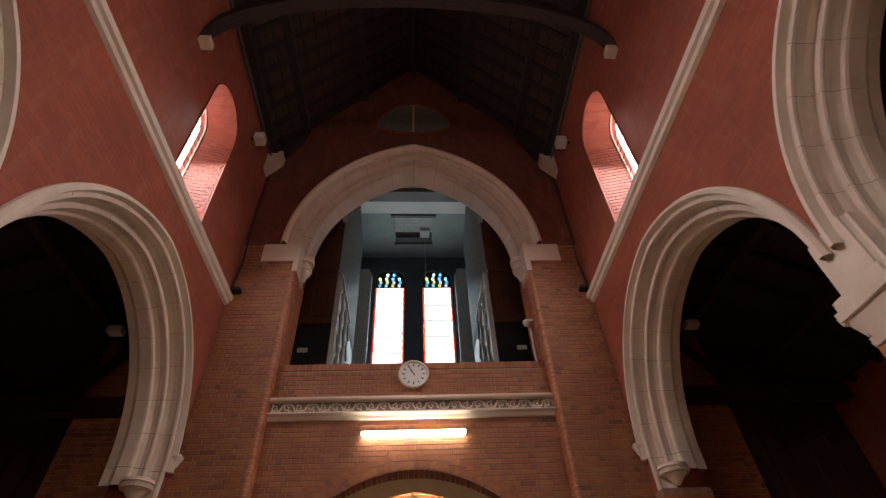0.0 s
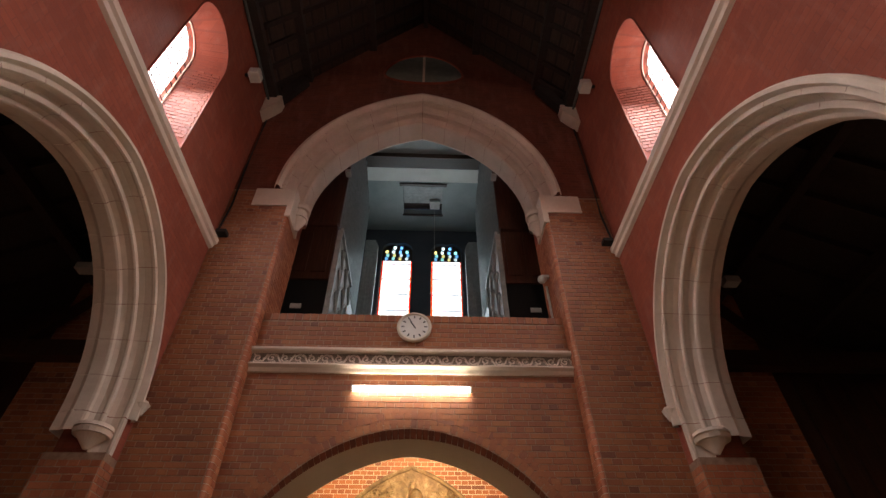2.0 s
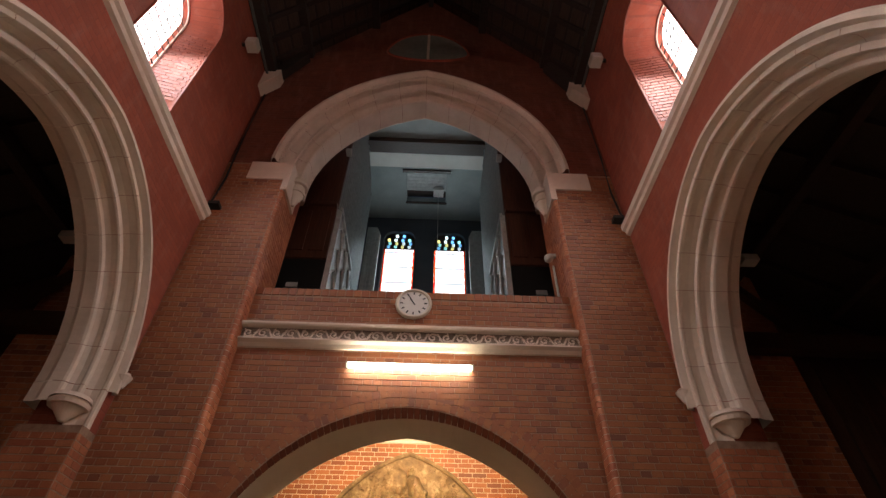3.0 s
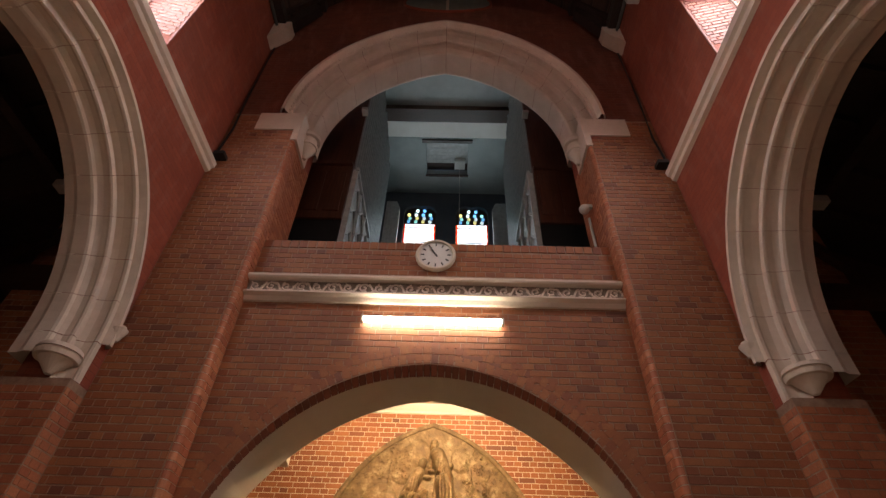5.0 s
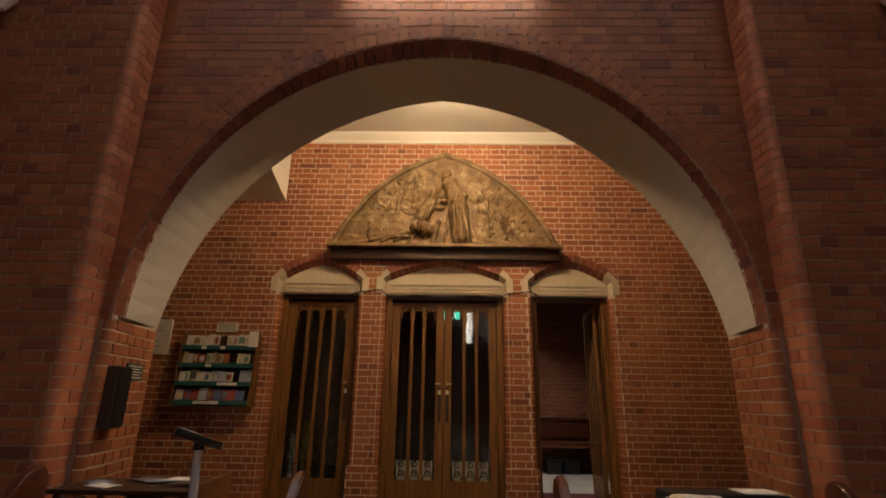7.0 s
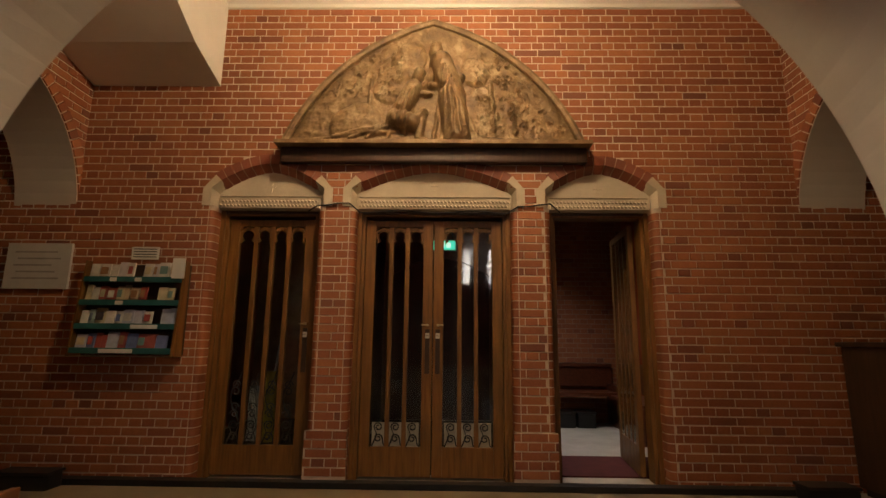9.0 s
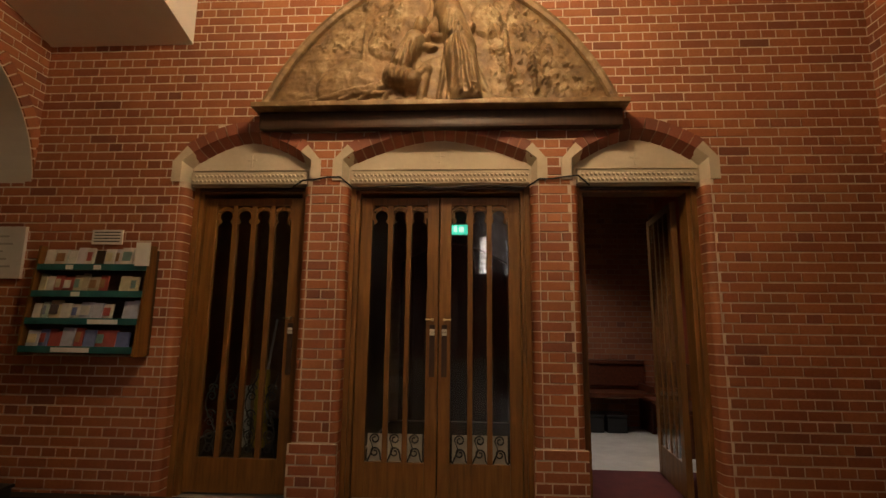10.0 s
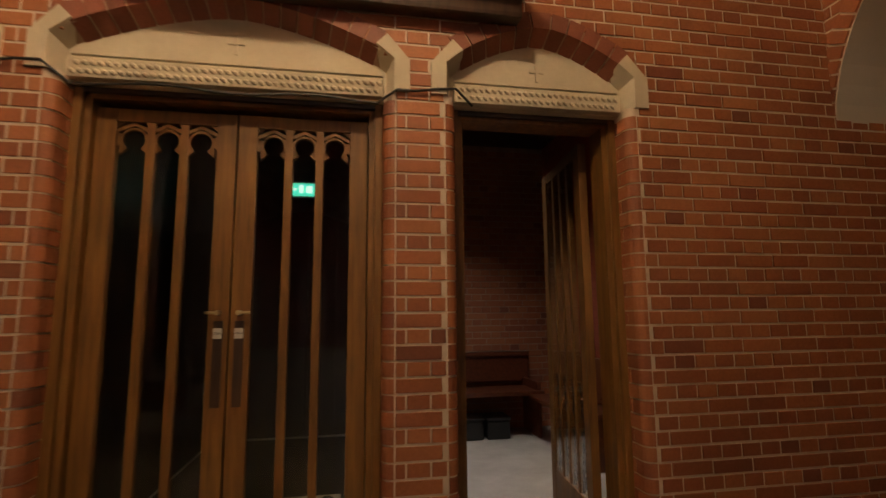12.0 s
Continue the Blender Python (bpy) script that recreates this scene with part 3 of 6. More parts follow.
for s in (-1, 1):
    x0, x1 = sorted((s * 2.195, s * 2.87))
    part("impost_block", box((x0, 7.03, 7.65), (x1, 7.2, 8.08), 0.008), STONE, ga)
    part("impost_return", box(tuple(min(a, b) for a, b in zip((s * 2.16, 7.031, 7.4), (s * 2.26, 7.6, 8.09))), tuple(max(a, b) for a, b in zip((s * 2.16, 7.031, 7.4), (s * 2.26, 7.6, 8.09))), 0.006), STONE, ga)
    cb = bmesh.new()
    for r0, r1, z0, z1 in ((0.03, 0.09, 7.42, 7.58), (0.09, 0.13, 7.58, 7.68), (0.15, 0.15, 7.68, 7.74), (0.12, 0.12, 7.74, 7.86), (0.17, 0.17, 7.86, 7.93), (0.15, 0.17, 7.93, 7.98)):
        add_cyl(cb, (s * 2.13, 7.42, z0), (s * 2.13, 7.42, z1), r0, r1, 20)
    part("corbel", cb, STONE, ga, "carved bell corbel")
for i in range(9):
    z = 8.2 + i * 0.1
    r = G_HALF + G_C - 0.155
    a = math.asin((z - G_SPRING) / r)
    lf = bmesh.new()
    for sgn in (-1, 1):
        bmesh.ops.create_icosphere(lf, subdivisions=1, radius=0.04, matrix=Matrix.Translation((G_C - r * math.cos(a) + sgn * 0.02, 7.035, z + sgn * 0.02)) @ Matrix.Rotation(sgn * 0.7, 4, "Y") @ Matrix.Diagonal((0.4, 0.5, 1.0, 1)))
    part("carved_leaf", lf, STONE, ga)

fz = thing("frieze", "carved cream stone frieze band of scrolling leaves", "frieze", (0, 7.2, 4.6), kind="structure")
prof = [(4.60, 0.0), (4.61, -0.03), (4.66, -0.05), (4.69, -0.10), (4.71, -0.10), (4.72, -0.035), (4.88, -0.035), (4.89, -0.10), (4.91, -0.12), (4.94, -0.12), (4.95, 0.0)]
part("moulding", sweep(bmesh.new(), PANEL, [[(-2.195, z), (2.195, z)] for z, _ in prof], [d for _, d in prof]), STONE, fz)
# dark strip puts shade behind the leaf scrolls
part("recessed_band", box((-2.19, 7.228, 4.722), (2.19, 7.236, 4.878)), BAND_SHADE, fz, "recess with its shade put into dark stone")
for i in range(24):
    u0 = -2.1 + i * 0.1825
    sg = 1 if i % 2 else -1
    sc = bmesh.new()
    pts = [PANEL(u0 + (0.062 - 0.05 * k / 14) * math.cos(sg * (0.6 + k * 0.55)), 4.80 + (0.062 - 0.05 * k / 14) * math.sin(sg * (0.6 + k * 0.55)), -0.045) for k in range(15)]
    add_tube(sc, pts, 0.013, 5)
    add_tube(sc, [PANEL(u0 + 0.055 + 0.08 * k / 5, 4.80 + sg * 0.055 * math.cos(k * math.pi / 5), -0.043) for k in range(6)], 0.014, 5)
    for q in range(3):
        bmesh.ops.create_icosphere(sc, subdivisions=1, radius=0.03, matrix=Matrix.Translation(PANEL(u0 + 0.09 * math.cos(q * 2.1 + i), 4.80 + 0.055 * math.sin(q * 2.1 + i), -0.042)) @ Matrix.Rotation(q * 0.9 + i, 4, "Y") @ Matrix.Diagonal((1.0, 0.4, 0.42, 1)))
    part("leaf_scroll", sc, STONE, fz)

lamp = thing("tube_light", "long lit fluorescent batten fixed above the arch", "lamp", (0, 7.25, 4.36))
part("batten", box((-0.79, 7.225, 4.375), (0.79, 7.266, 4.425), 0.006), FLOODWHITE, lamp, "white metal batten")
part("tube", cyl((-0.765, 7.20, 4.36), (0.765, 7.20, 4.36), 0.034, None, 14), TUBE, lamp, "glowing tube")
for s in (-1, 1):
    part("lamp_holder", box((s * 0.775 - 0.014, 7.17, 4.32), (s * 0.775 + 0.014, 7.23, 4.40), 0.004), FLOODWHITE, lamp)

clock = thing("wall_clock", "round white wall clock with a cream rim", "clock", (0, 7.262, 5.35))
rim = bmesh.new()
ring = [(0.205, 0.0), (0.25, 0.0), (0.252, -0.03), (0.235, -0.055), (0.212, -0.05), (0.205, -0.03)]
rows = [[rim.verts.new((r * math.cos(2 * math.pi * i / 40), 7.262 + d, 5.35 + r * math.sin(2 * math.pi * i / 40))) for i in range(40)] for r, d in ring]
for a, b in zip(rows, rows[1:] + rows[:1]):
    for i in range(40):
        rim.faces.new((a[i], a[(i + 1) % 40], b[(i + 1) % 40], b[i]))
part("rim", rim, CREAM, clock, "cream plastic rim")
part("dial", cyl((0, 7.26, 5.35), (0, 7.232, 5.35), 0.208, None, 40), PAPER, clock, "white dial")
for i in range(12):
    a = math.pi / 6 * i
    nb = box((-0.009, -0.003, -0.022), (0.009, 0.0, 0.022))
    bmesh.ops.transform(nb, matrix=Matrix.Translation((0.165 * math.sin(a), 7.231, 5.35 + 0.165 * math.cos(a))) @ Matrix.Rotation(a, 4, "Y"), verts=nb.verts)
    part("numeral", nb, INK, clock)
for nm, length, wide, a in (("minute_hand", 0.15, 0.006, radians(-30)), ("hour_hand", 0.10, 0.009, radians(-33))):
    hb = box((-wide, -0.003, -0.035), (wide, 0.0, length))
    bmesh.ops.transform(hb, matrix=Matrix.Translation((0, 7.229 - (0.004 if wide < 0.008 else 0), 5.35)) @ Matrix.Rotation(a, 4, "Y"), verts=hb.verts)
    part(nm, hb, INK, clock, "black clock hand")

# ---- floors and ceilings ----
floor = tagged(part("floor", box((-8, -9.2, -0.2), (8, 10.24, 0)), FLOORM), "tan stone church floor", "floor", kind="structure")
wall_east = wall("wall_east", plane_of((0, -9, 0), (1, 0, 0), (0, -1, 0)), -8, 8, 0, lambda u: 15.4 - 1.3 * abs(u) if abs(u) < 3.895 else 6.9, 0.5, [(legs(arch(x, 5.4, 0.24, 0.1, 8), 4.0),) * 2 for x in EAST], REDWALL, "plain red east wall with four lancet windows", splits=(-3.9, -3.89, 0, 3.89, 3.9))
for s in (-1, 1):
    rb = bmesh.new()
    pr = [(s * 3.95, 10.27), (0, 15.4), (0, 15.6), (s * 4.1, 10.3)]
    add_prism(rb, [(u, z) for u, z in pr], plane_of((0, -9.5, 0), (1, 0, 0), (0, 1, 0)), 0, 17.6)
    tagged(part("roof_slope", rb, ROOFWOOD), "dark boarded nave roof slope", "roof", kind="structure")
# roof timbers
for s in (-1, 1):
    for x, z in ((2.62, 11.95), (1.30, 13.60)):
        tagged(part("purlin", box((s * x - 0.09, -9, z - 0.12), (s * x + 0.09, 7.04, z + 0.12), 0.01), ROOFWOOD), "dark squared roof purlin running along the nave", "purlin", "roof timbers", "structure")
    tagged(part("wall_plate", box(tuple(min(a, b) for a, b in zip((s * 3.05, -9, 10.70), (s * 3.27, 7.04, 10.9))), tuple(max(a, b) for a, b in zip((s * 3.05, -9, 10.70), (s * 3.27, 7.04, 10.9))), 0.01), ROOFWOOD), "dark timber wall plate under the rafters", "wall plate", "roof timbers", "structure")
    tagged(part("wall_pipe", cyl((s * 3.2, -9, 10.62), (s * 3.2, 7.04, 10.62), 0.025, None, 10), STEEL), "thin grey conduit under the wall plate", "pipe")
    y = -8.8
    i = 0
    while y < 7.0:
        rb = bmesh.new()
        add_prism(rb, [(s * 3.25, 11.0), (s * 3.25, 11.16), (s * 0.02, 15.36), (s * 0.02, 15.2)], plane_of((0, y, 0), (1, 0, 0), (0, 1, 0)), 0, 0.09)
        tagged(part("rafter", rb, ROOFWOOD), "dark common rafter under the roof boards", "rafter", "roof timbers", "structure")
        y += 0.42
for s in (-1, 1):
    for i in range(14):
        x = 0.12 + i * 0.232
        z = 15.4 - 1.3 * x
        bd = bmesh.new()
        add_prism(bd, [(s * x, z - 0.035), (s * (x + 0.19), z - 0.247 - 0.035), (s * (x + 0.19), z - 0.247), (s * x, z)], plane_of((0, -9, 0), (1, 0, 0), (0, 1, 0)), 0, 16.04)
        tagged(part("roof_board", bd, ROOFBOARD), "dull brown roof board lying over the rafters", "roof board", "roof boards", "structure")
tagged(part("ridge_beam", box((-0.06, -9, 14.95), (0.06, 7.04, 15.3)), ROOFWOOD), "dark ridge beam", "beam", kind="structure")
for y in (3.5, -0.9, -5.2):
    tr = thing("roof_truss", "dark arched timber roof truss on stone corbels", "truss", (0, y, 9.0), "roof trusses", "structure")
    q = [(math.cos(a) * 3.27, 9.0 + 1.88 * math.sin(a) ** 0.9) for a in [math.pi * i / 24 for i in range(25)]]
    up = [(u * 1.0, z + 0.22) for u, z in q]
    bm = bmesh.new()
    lo = [[bm.verts.new((u, y - 0.11 + d, z)) for u, z in q] for d in (0, 0.22)]
    hi = [[bm.verts.new((u, y - 0.11 + d, z)) for u, z in up] for d in (0, 0.22)]
    for i in range(24):
        bm.faces.new((lo[0][i], lo[0][i + 1], lo[1][i + 1], lo[1][i]))
        bm.faces.new((hi[0][i], hi[0][i + 1], hi[1][i + 1], hi[1][i]))
        for k2 in (0, 1):
            bm.faces.new((lo[k2][i], lo[k2][i + 1], hi[k2][i + 1], hi[k2][i]))
    part("arched_brace", bm, ROOFWOOD, tr)
    for s in (-1, 1):
        pb = bmesh.new()
        add_prism(pb, [(s * 3.25, 10.75), (s * 3.25, 11.1), (s * 0.03, 15.25), (s * 0.03, 14.9)], plane_of((0, y - 0.1, 0), (1, 0, 0), (0, 1, 0)), 0, 0.2)
        part("principal_rafter", pb, ROOFWOOD, tr)
        cbm = box(tuple(min(a, b) for a, b in zip((s * 3.10, y - 0.09, 8.92), (s * 3.28, y + 0.09, 9.06))), tuple(max(a, b) for a, b in zip((s * 3.10, y - 0.09, 8.92), (s * 3.28, y + 0.09, 9.06))), 0.02)
        part("corbel", cbm, STONE, tr, "cream stone corbel")
for s in (-1, 1):
    wc = thing("wall_strut", "dark timber strut on a cream stone corbel", "strut", (s * 3.1, 6.95, 10.2), "end wall struts", "structure")
    cb = bmesh.new()
    add_prism(cb, [(s * 3.27, 10.15), (s * 3.27, 10.75), (s * 2.95, 10.78), (s * 2.97, 10.55)], plane_of((0, 6.78, 0), (1, 0, 0), (0, 1, 0)), 0, 0.26)
    part("corbel", cb, STONE, wc, "cream stone corbel")
    sb = bmesh.new()
    add_prism(sb, [(s * 3.2, 10.7), (s * 2.98, 10.7), (s * 2.55, 11.6), (s * 2.75, 11.75)], plane_of((0, 6.82, 0), (1, 0, 0), (0, 1, 0)), 0, 0.18)
    part("strut", sb, ROOFWOOD, wc)
    fl = thing("floodlight", "small white floodlight bracketed high on the nave wall", "floodlight", (s * 3.25, 5.9, 9.92), "nave floodlights")
    part("case", box((s * 3.09 - 0.1, 5.78, 9.84), (s * 3.09 + 0.1, 5.99, 10.02), 0.015), FLOODWHITE, fl)
    part("bracket", box((s * 3.2 - 0.07, 5.85, 9.90), (s * 3.2 + 0.07, 5.90, 9.95)), BLACK, fl)
    part("lens", box((s * 3.09 - 0.08, 5.765, 9.86), (s * 3.09 + 0.08, 5.782, 10.0)), PAPER, fl)
    cab = bmesh.new()
    add_tube(cab, [(s * 3.2, 7.02, 10.2), (s * 3.21, 7.02, 8.6), (s * 3.18, 7.02, 7.6), (s * 3.22, 7.0, 6.95)], 0.018, 6)
    tagged(part("cable", cab, BLACK), "black cable running down the wall corner", "cable")
    tagged(part("cable_box", box((s * 3.12 - 0.08, 6.9, 6.86), (s * 3.12 + 0.08, 7.04, 6.93), 0.01), BLACK), "small black box on the wall corner", "box")

# grey-green panel standing in for the lit lunette opening in the gable
lu = thing("gable_lunette", "flat grey-green panel standing for the lit lunette opening in the gable", "window", (0, 7.04, 11.8), kind="structure")
up = [(0.93 * math.sin(a), 12.33 + 0.95 * math.cos(a) ** 1.2) for a in [math.pi / 2 * (i / 8 - 1) for i in range(17)]]
dn = [(0.93 * math.sin(a), 12.33 - 0.38 * math.cos(a)) for a in [math.pi / 2 * (1 - i / 8) for i in range(1, 16)]]
part("pane", add_prism(bmesh.new(), up + dn, WEST, -0.012, 0.02), LUNETTE, lu)
part("mullion", box((-0.03, 7.02, 11.97), (0.03, 7.04, 13.24)), STONE, lu)
lf = bmesh.new()
loop = up + dn
for i in range(len(loop)):
    (a, za), (b, zb) = loop[i], loop[(i + 1) % len(loop)]
    add_tube(lf, [WEST(a, za, -0.015), WEST(b, zb, -0.015)], 0.03, 6)
part("frame", lf, REDWALL, lu)

# clerestory windows
for s in (-1, 1):
    for yc in BAYS:
        w = thing("window", "round-headed leaded window glowing with daylight", "window", (s * 3.84, yc, 7.2), "clerestory windows", "structure")
        P = side_plane(s, 3.80)
        shape = legs(arch(yc, 9.12, 0.42, 0.02, 10), 7.15)
        g = part("pane", add_prism(bmesh.new(), shape, P, 0.0, 0.006), LEADED, w, "clear leaded glass")
        g.visible_shadow = False
        lb = bmesh.new()
        for i in range(-2, 3):
            add_box(lb, tuple(min(a, b) for a, b in zip(P(yc + i * 0.12 - 0.004, 7.2, -0.012), P(yc + i * 0.12 + 0.004, 9.48 - 0.045 * i * i, 0.0))), tuple(max(a, b) for a, b in zip(P(yc + i * 0.12 - 0.004, 7.2, -0.012), P(yc + i * 0.12 + 0.004, 9.48 - 0.045 * i * i, 0.0))))
        part("lead_cames", lb, BLACK, w)
        for j in range(10):
            z = 7.3 + j * 0.2
            a, b = P(yc - 0.415, z - 0.006, -0.016), P(yc + 0.415, z + 0.006, -0.002)
            part("saddle_bar", box(tuple(map(min, a, b)), tuple(map(max, a, b))), BLACK, w)
        fr = [(0.0, 0.0), (0.0, -0.02), (0.02, -0.02), (0.02, 0.0)]
        part("window_frame", sweep(bmesh.new(), P, [legs(arch(yc, 9.12, 0.425, 0.02, 12, d), 7.15) for d, _ in fr], [q for _, q in fr]), STONE, w)
        # brick lining of the splayed reveals
        for q in (-1, 1):
            SP = plane_of((s * 3.27, yc + q * 0.555, 0), Vector((s * 0.62, -q * 0.15, 0)).normalized(), (0, q, 0))
            brick_stuff("reveal_bricks", SP, courses(0.012, 0.55, 7.15, 9.0), REVEALBRICK, w, "red brick window reveal", 90 + q)
        rim = bmesh.new()
        add_tube(rim, [side_plane(s, 3.27)(u, z, -0.006) for u, z in legs(arch(yc, 9.0, 0.565, 0.02, 12), 6.9)], 0.014, 6)
        part("edge_bead", rim, REVEALBRICK, w)
        bp = side_plane(s, 4.6)
        tagged(part("backdrop", add_prism(bmesh.new(), [(yc - 2.1, 7.15), (yc - 2.1, 13.5), (yc + 2.1, 13.5), (yc + 2.1, 7.15)], bp, 0, 0.02), HAZE_HIGH), "bright overcast sky outside the window", "sky", kind="structure")

# ---- aisles ----
for s, side in ((-1, "south"), (1, "north")):
    x = lambda v: s * v
    rb = bmesh.new()
    add_prism(rb, [(x(3.6), 6.95), (x(7.7), 4.9), (x(7.7), 5.05), (x(3.6), 7.1)], plane_of((0, -9.5, 0), (1, 0, 0), (0, 1, 0)), 0, 20.2)
    tagged(part("aisle_roof", rb, ROOFWOOD), "dark boarded lean-to aisle roof", "roof", kind="structure")
    y = -8.6
    while y < 7.3:
        tb = bmesh.new()
        add_prism(tb, [(x(3.93), 6.62), (x(7.2), 4.98), (x(7.2), 5.12), (x(3.93), 6.77)], plane_of((0, y, 0), (1, 0, 0), (0, 1, 0)), 0, 0.08)
        tagged(part("aisle_rafter", tb, ROOFWOOD), "dark aisle rafter", "rafter", "aisle timbers", "structure")
        y += 0.6
    for xx, zz in ((4.8, 6.0), (6.0, 5.4)):
        tagged(part("aisle_purlin", box((min(x(xx - 0.07), x(xx + 0.07)), -9, zz), (max(x(xx - 0.07), x(xx + 0.07)), 7.4, zz + 0.18)), ROOFWOOD), "dark aisle purlin", "purlin", "aisle timbers", "structure")
    for yb in (7.33, 2.66, -1.7):
        tagged(part("aisle_beam", box((min(x(3.95), x(7.2)), yb - 0.1, 4.80), (max(x(3.95), x(7.2)), yb + 0.1, 5.05), 0.01), OAK_DARK), "dark timber tie beam across the aisle", "beam", "aisle timbers", "structure")
    bb = bmesh.new()
    add_prism(bb, [(x(5.3), 5.05), (x(5.42), 5.05), (x(4.35), 6.4), (x(4.2), 6.4)], plane_of((0, 7.25, 0), (1, 0, 0), (0, 1, 0)), 0, 0.12)
    tagged(part("aisle_brace", bb, OAK_DARK), "slanting dark timber brace", "brace", "aisle timbers", "structure")
    e = tagged(part("wall_aisle_end_" + side, box((min(x(3.9), x(5.15)), 7.44, 0), (max(x(3.9), x(5.15)), 7.95, 6.4)), MORTAR), "dark brick end wall of the aisle", "wall", kind="structure")
    EP = plane_of((0, 7.44, 0), (1, 0, 0), (0, 1, 0))
    brick_stuff("brickwork", EP, courses(min(x(3.94), x(5.15)), max(x(3.94), x(5.15)), 0, 6.3), BRICK, e, "", 31 + s)
    # added dark boards stand for the black void past the aisle beam
    sc = thing("aisle_dark_fill", "dark boards standing for the unlit void at the aisle end", "screen", (x(6.2), 7.7, 0), kind="structure")
    part("boarding", box((min(x(5.15), x(7.2)), 7.72, 0), (max(x(5.15), x(7.2)), 7.8, 6.2)), OAK_DARK, sc)
    for i in range(6):
        part("stile", box((x(5.3 + i * 0.36) - 0.05, 7.68, 0), (x(5.3 + i * 0.36) + 0.05, 7.72, 4.8), 0.01), OAK_DARK, sc)
    wall("wall_aisle_west_" + side, plane_of((0, 10.24, 0), (1, 0, 0), (0, 1, 0)), min(x(6), x(7.6)), max(x(6), x(7.6)), 0, 4.9, 0.36, [], REDWALL, "plain dark wall beyond the entrance bay")
    fl = thing("floodlight", "small white floodlight on the aisle beam", "floodlight", (x(4.65), 6.72, 6.0), "nave floodlights")
    part("case", box((x(4.65) - 0.11, 6.64, 5.84), (x(4.65) + 0.11, 6.80, 5.95), 0.012), FLOODWHITE, fl)
    part("bracket", box((min(x(4.62), x(4.78)), 6.70, 5.93), (max(x(4.62), x(4.78)), 6.74, 6.04)), BLACK, fl)

# ---- tower chamber behind the gallery arch ----
tagged(part("floor_gallery", box((-3.0, 7.9, 5.2), (3.0, 14.6, 5.4)), OAK_DARK), "dark boarded gallery floor", "floor", kind="structure")
for s in (-1, 1):
    tagged(part("wall_tower_side", box((min(s * 2.9, s * 3.3), 7.9, 4.87), (max(s * 2.9, s * 3.3), 14.6, 15.0)), GREY), "grey painted tower side wall", "wall", kind="structure")
TP = plane_of((0, 14.3, 0), (1, 0, 0), (0, 1, 0))
t_ops = []
for s in (-1, 1):
    o = legs(arch(s * 0.875, 13.35, 0.535, -0.18, 10), 7.0)
    t_ops.append((o, o))
wall("wall_tower_west", TP, -3.3, 3.3, 4.87, 15.0, 0.4, t_ops, BACKLIT_GREY, "grey tower wall, shaded by its colour, with two tall windows")
hatch = (0.68, 12.12, 13.45)
cb = bmesh.new()
for lo, hi in (((-2.9, 7.9, 14.36), (2.9, hatch[1], 14.6)), ((-2.9, hatch[2], 14.36), (2.9, 14.3, 14.6)), ((-2.9, hatch[1], 14.36), (-hatch[0], hatch[2], 14.6)), ((hatch[0], hatch[1], 14.36), (2.9, hatch[2], 14.6))):
    add_box(cb, lo, hi)
tagged(part("ceiling_tower", cb, GREY), "grey boarded tower ceiling with a square hatch", "ceiling", kind="structure")
ht = thing("ceiling_hatch", "half-open square hatch in the grey ceiling", "hatch", (0, 12.8, 14.6))
for i in range(9):
    part("board", box((-0.7, 12.12 + i * 0.15, 14.62), (0.7, 12.262 + i * 0.15, 14.65)), ORGANWHITE if i < 7 else OAK_DARK, ht)
part("frame_front", box((-0.8, 12.02, 14.30), (0.8, 12.12, 14.37)), OAK_DARK, ht)
part("frame_back", box((-0.72, 13.45, 14.32), (0.72, 13.52, 14.37)), OAK_DARK, ht)
part("counterweight", box((0.25, 12.95, 14.45), (0.6, 13.3, 14.60), 0.01), PAPER, ht)
# dark strip built in place of the shadow across the ceiling
tagged(part("ceiling_shadow_band", box((-2.9, 10.80, 14.16), (2.9, 11.24, 14.36)), OAK_DARK), "dark strip standing for the shadow band under the tower ceiling", "beam", kind="structure")
tagged(part("beam_pale", box((-2.9, 11.27, 14.22), (2.9, 11.85, 14.36), 0.02), WHITE), "pale painted beam under the tower ceiling", "beam", kind="structure")
rope = bmesh.new()
add_tube(rope, [(0.42, 13.1, 14.62), (0.42, 13.1, 10.0), (0.42, 13.1, 5.4)], 0.008, 5)
tagged(part("bell_rope", rope, PAPER), "thin pale rope hanging from the hatch", "rope")
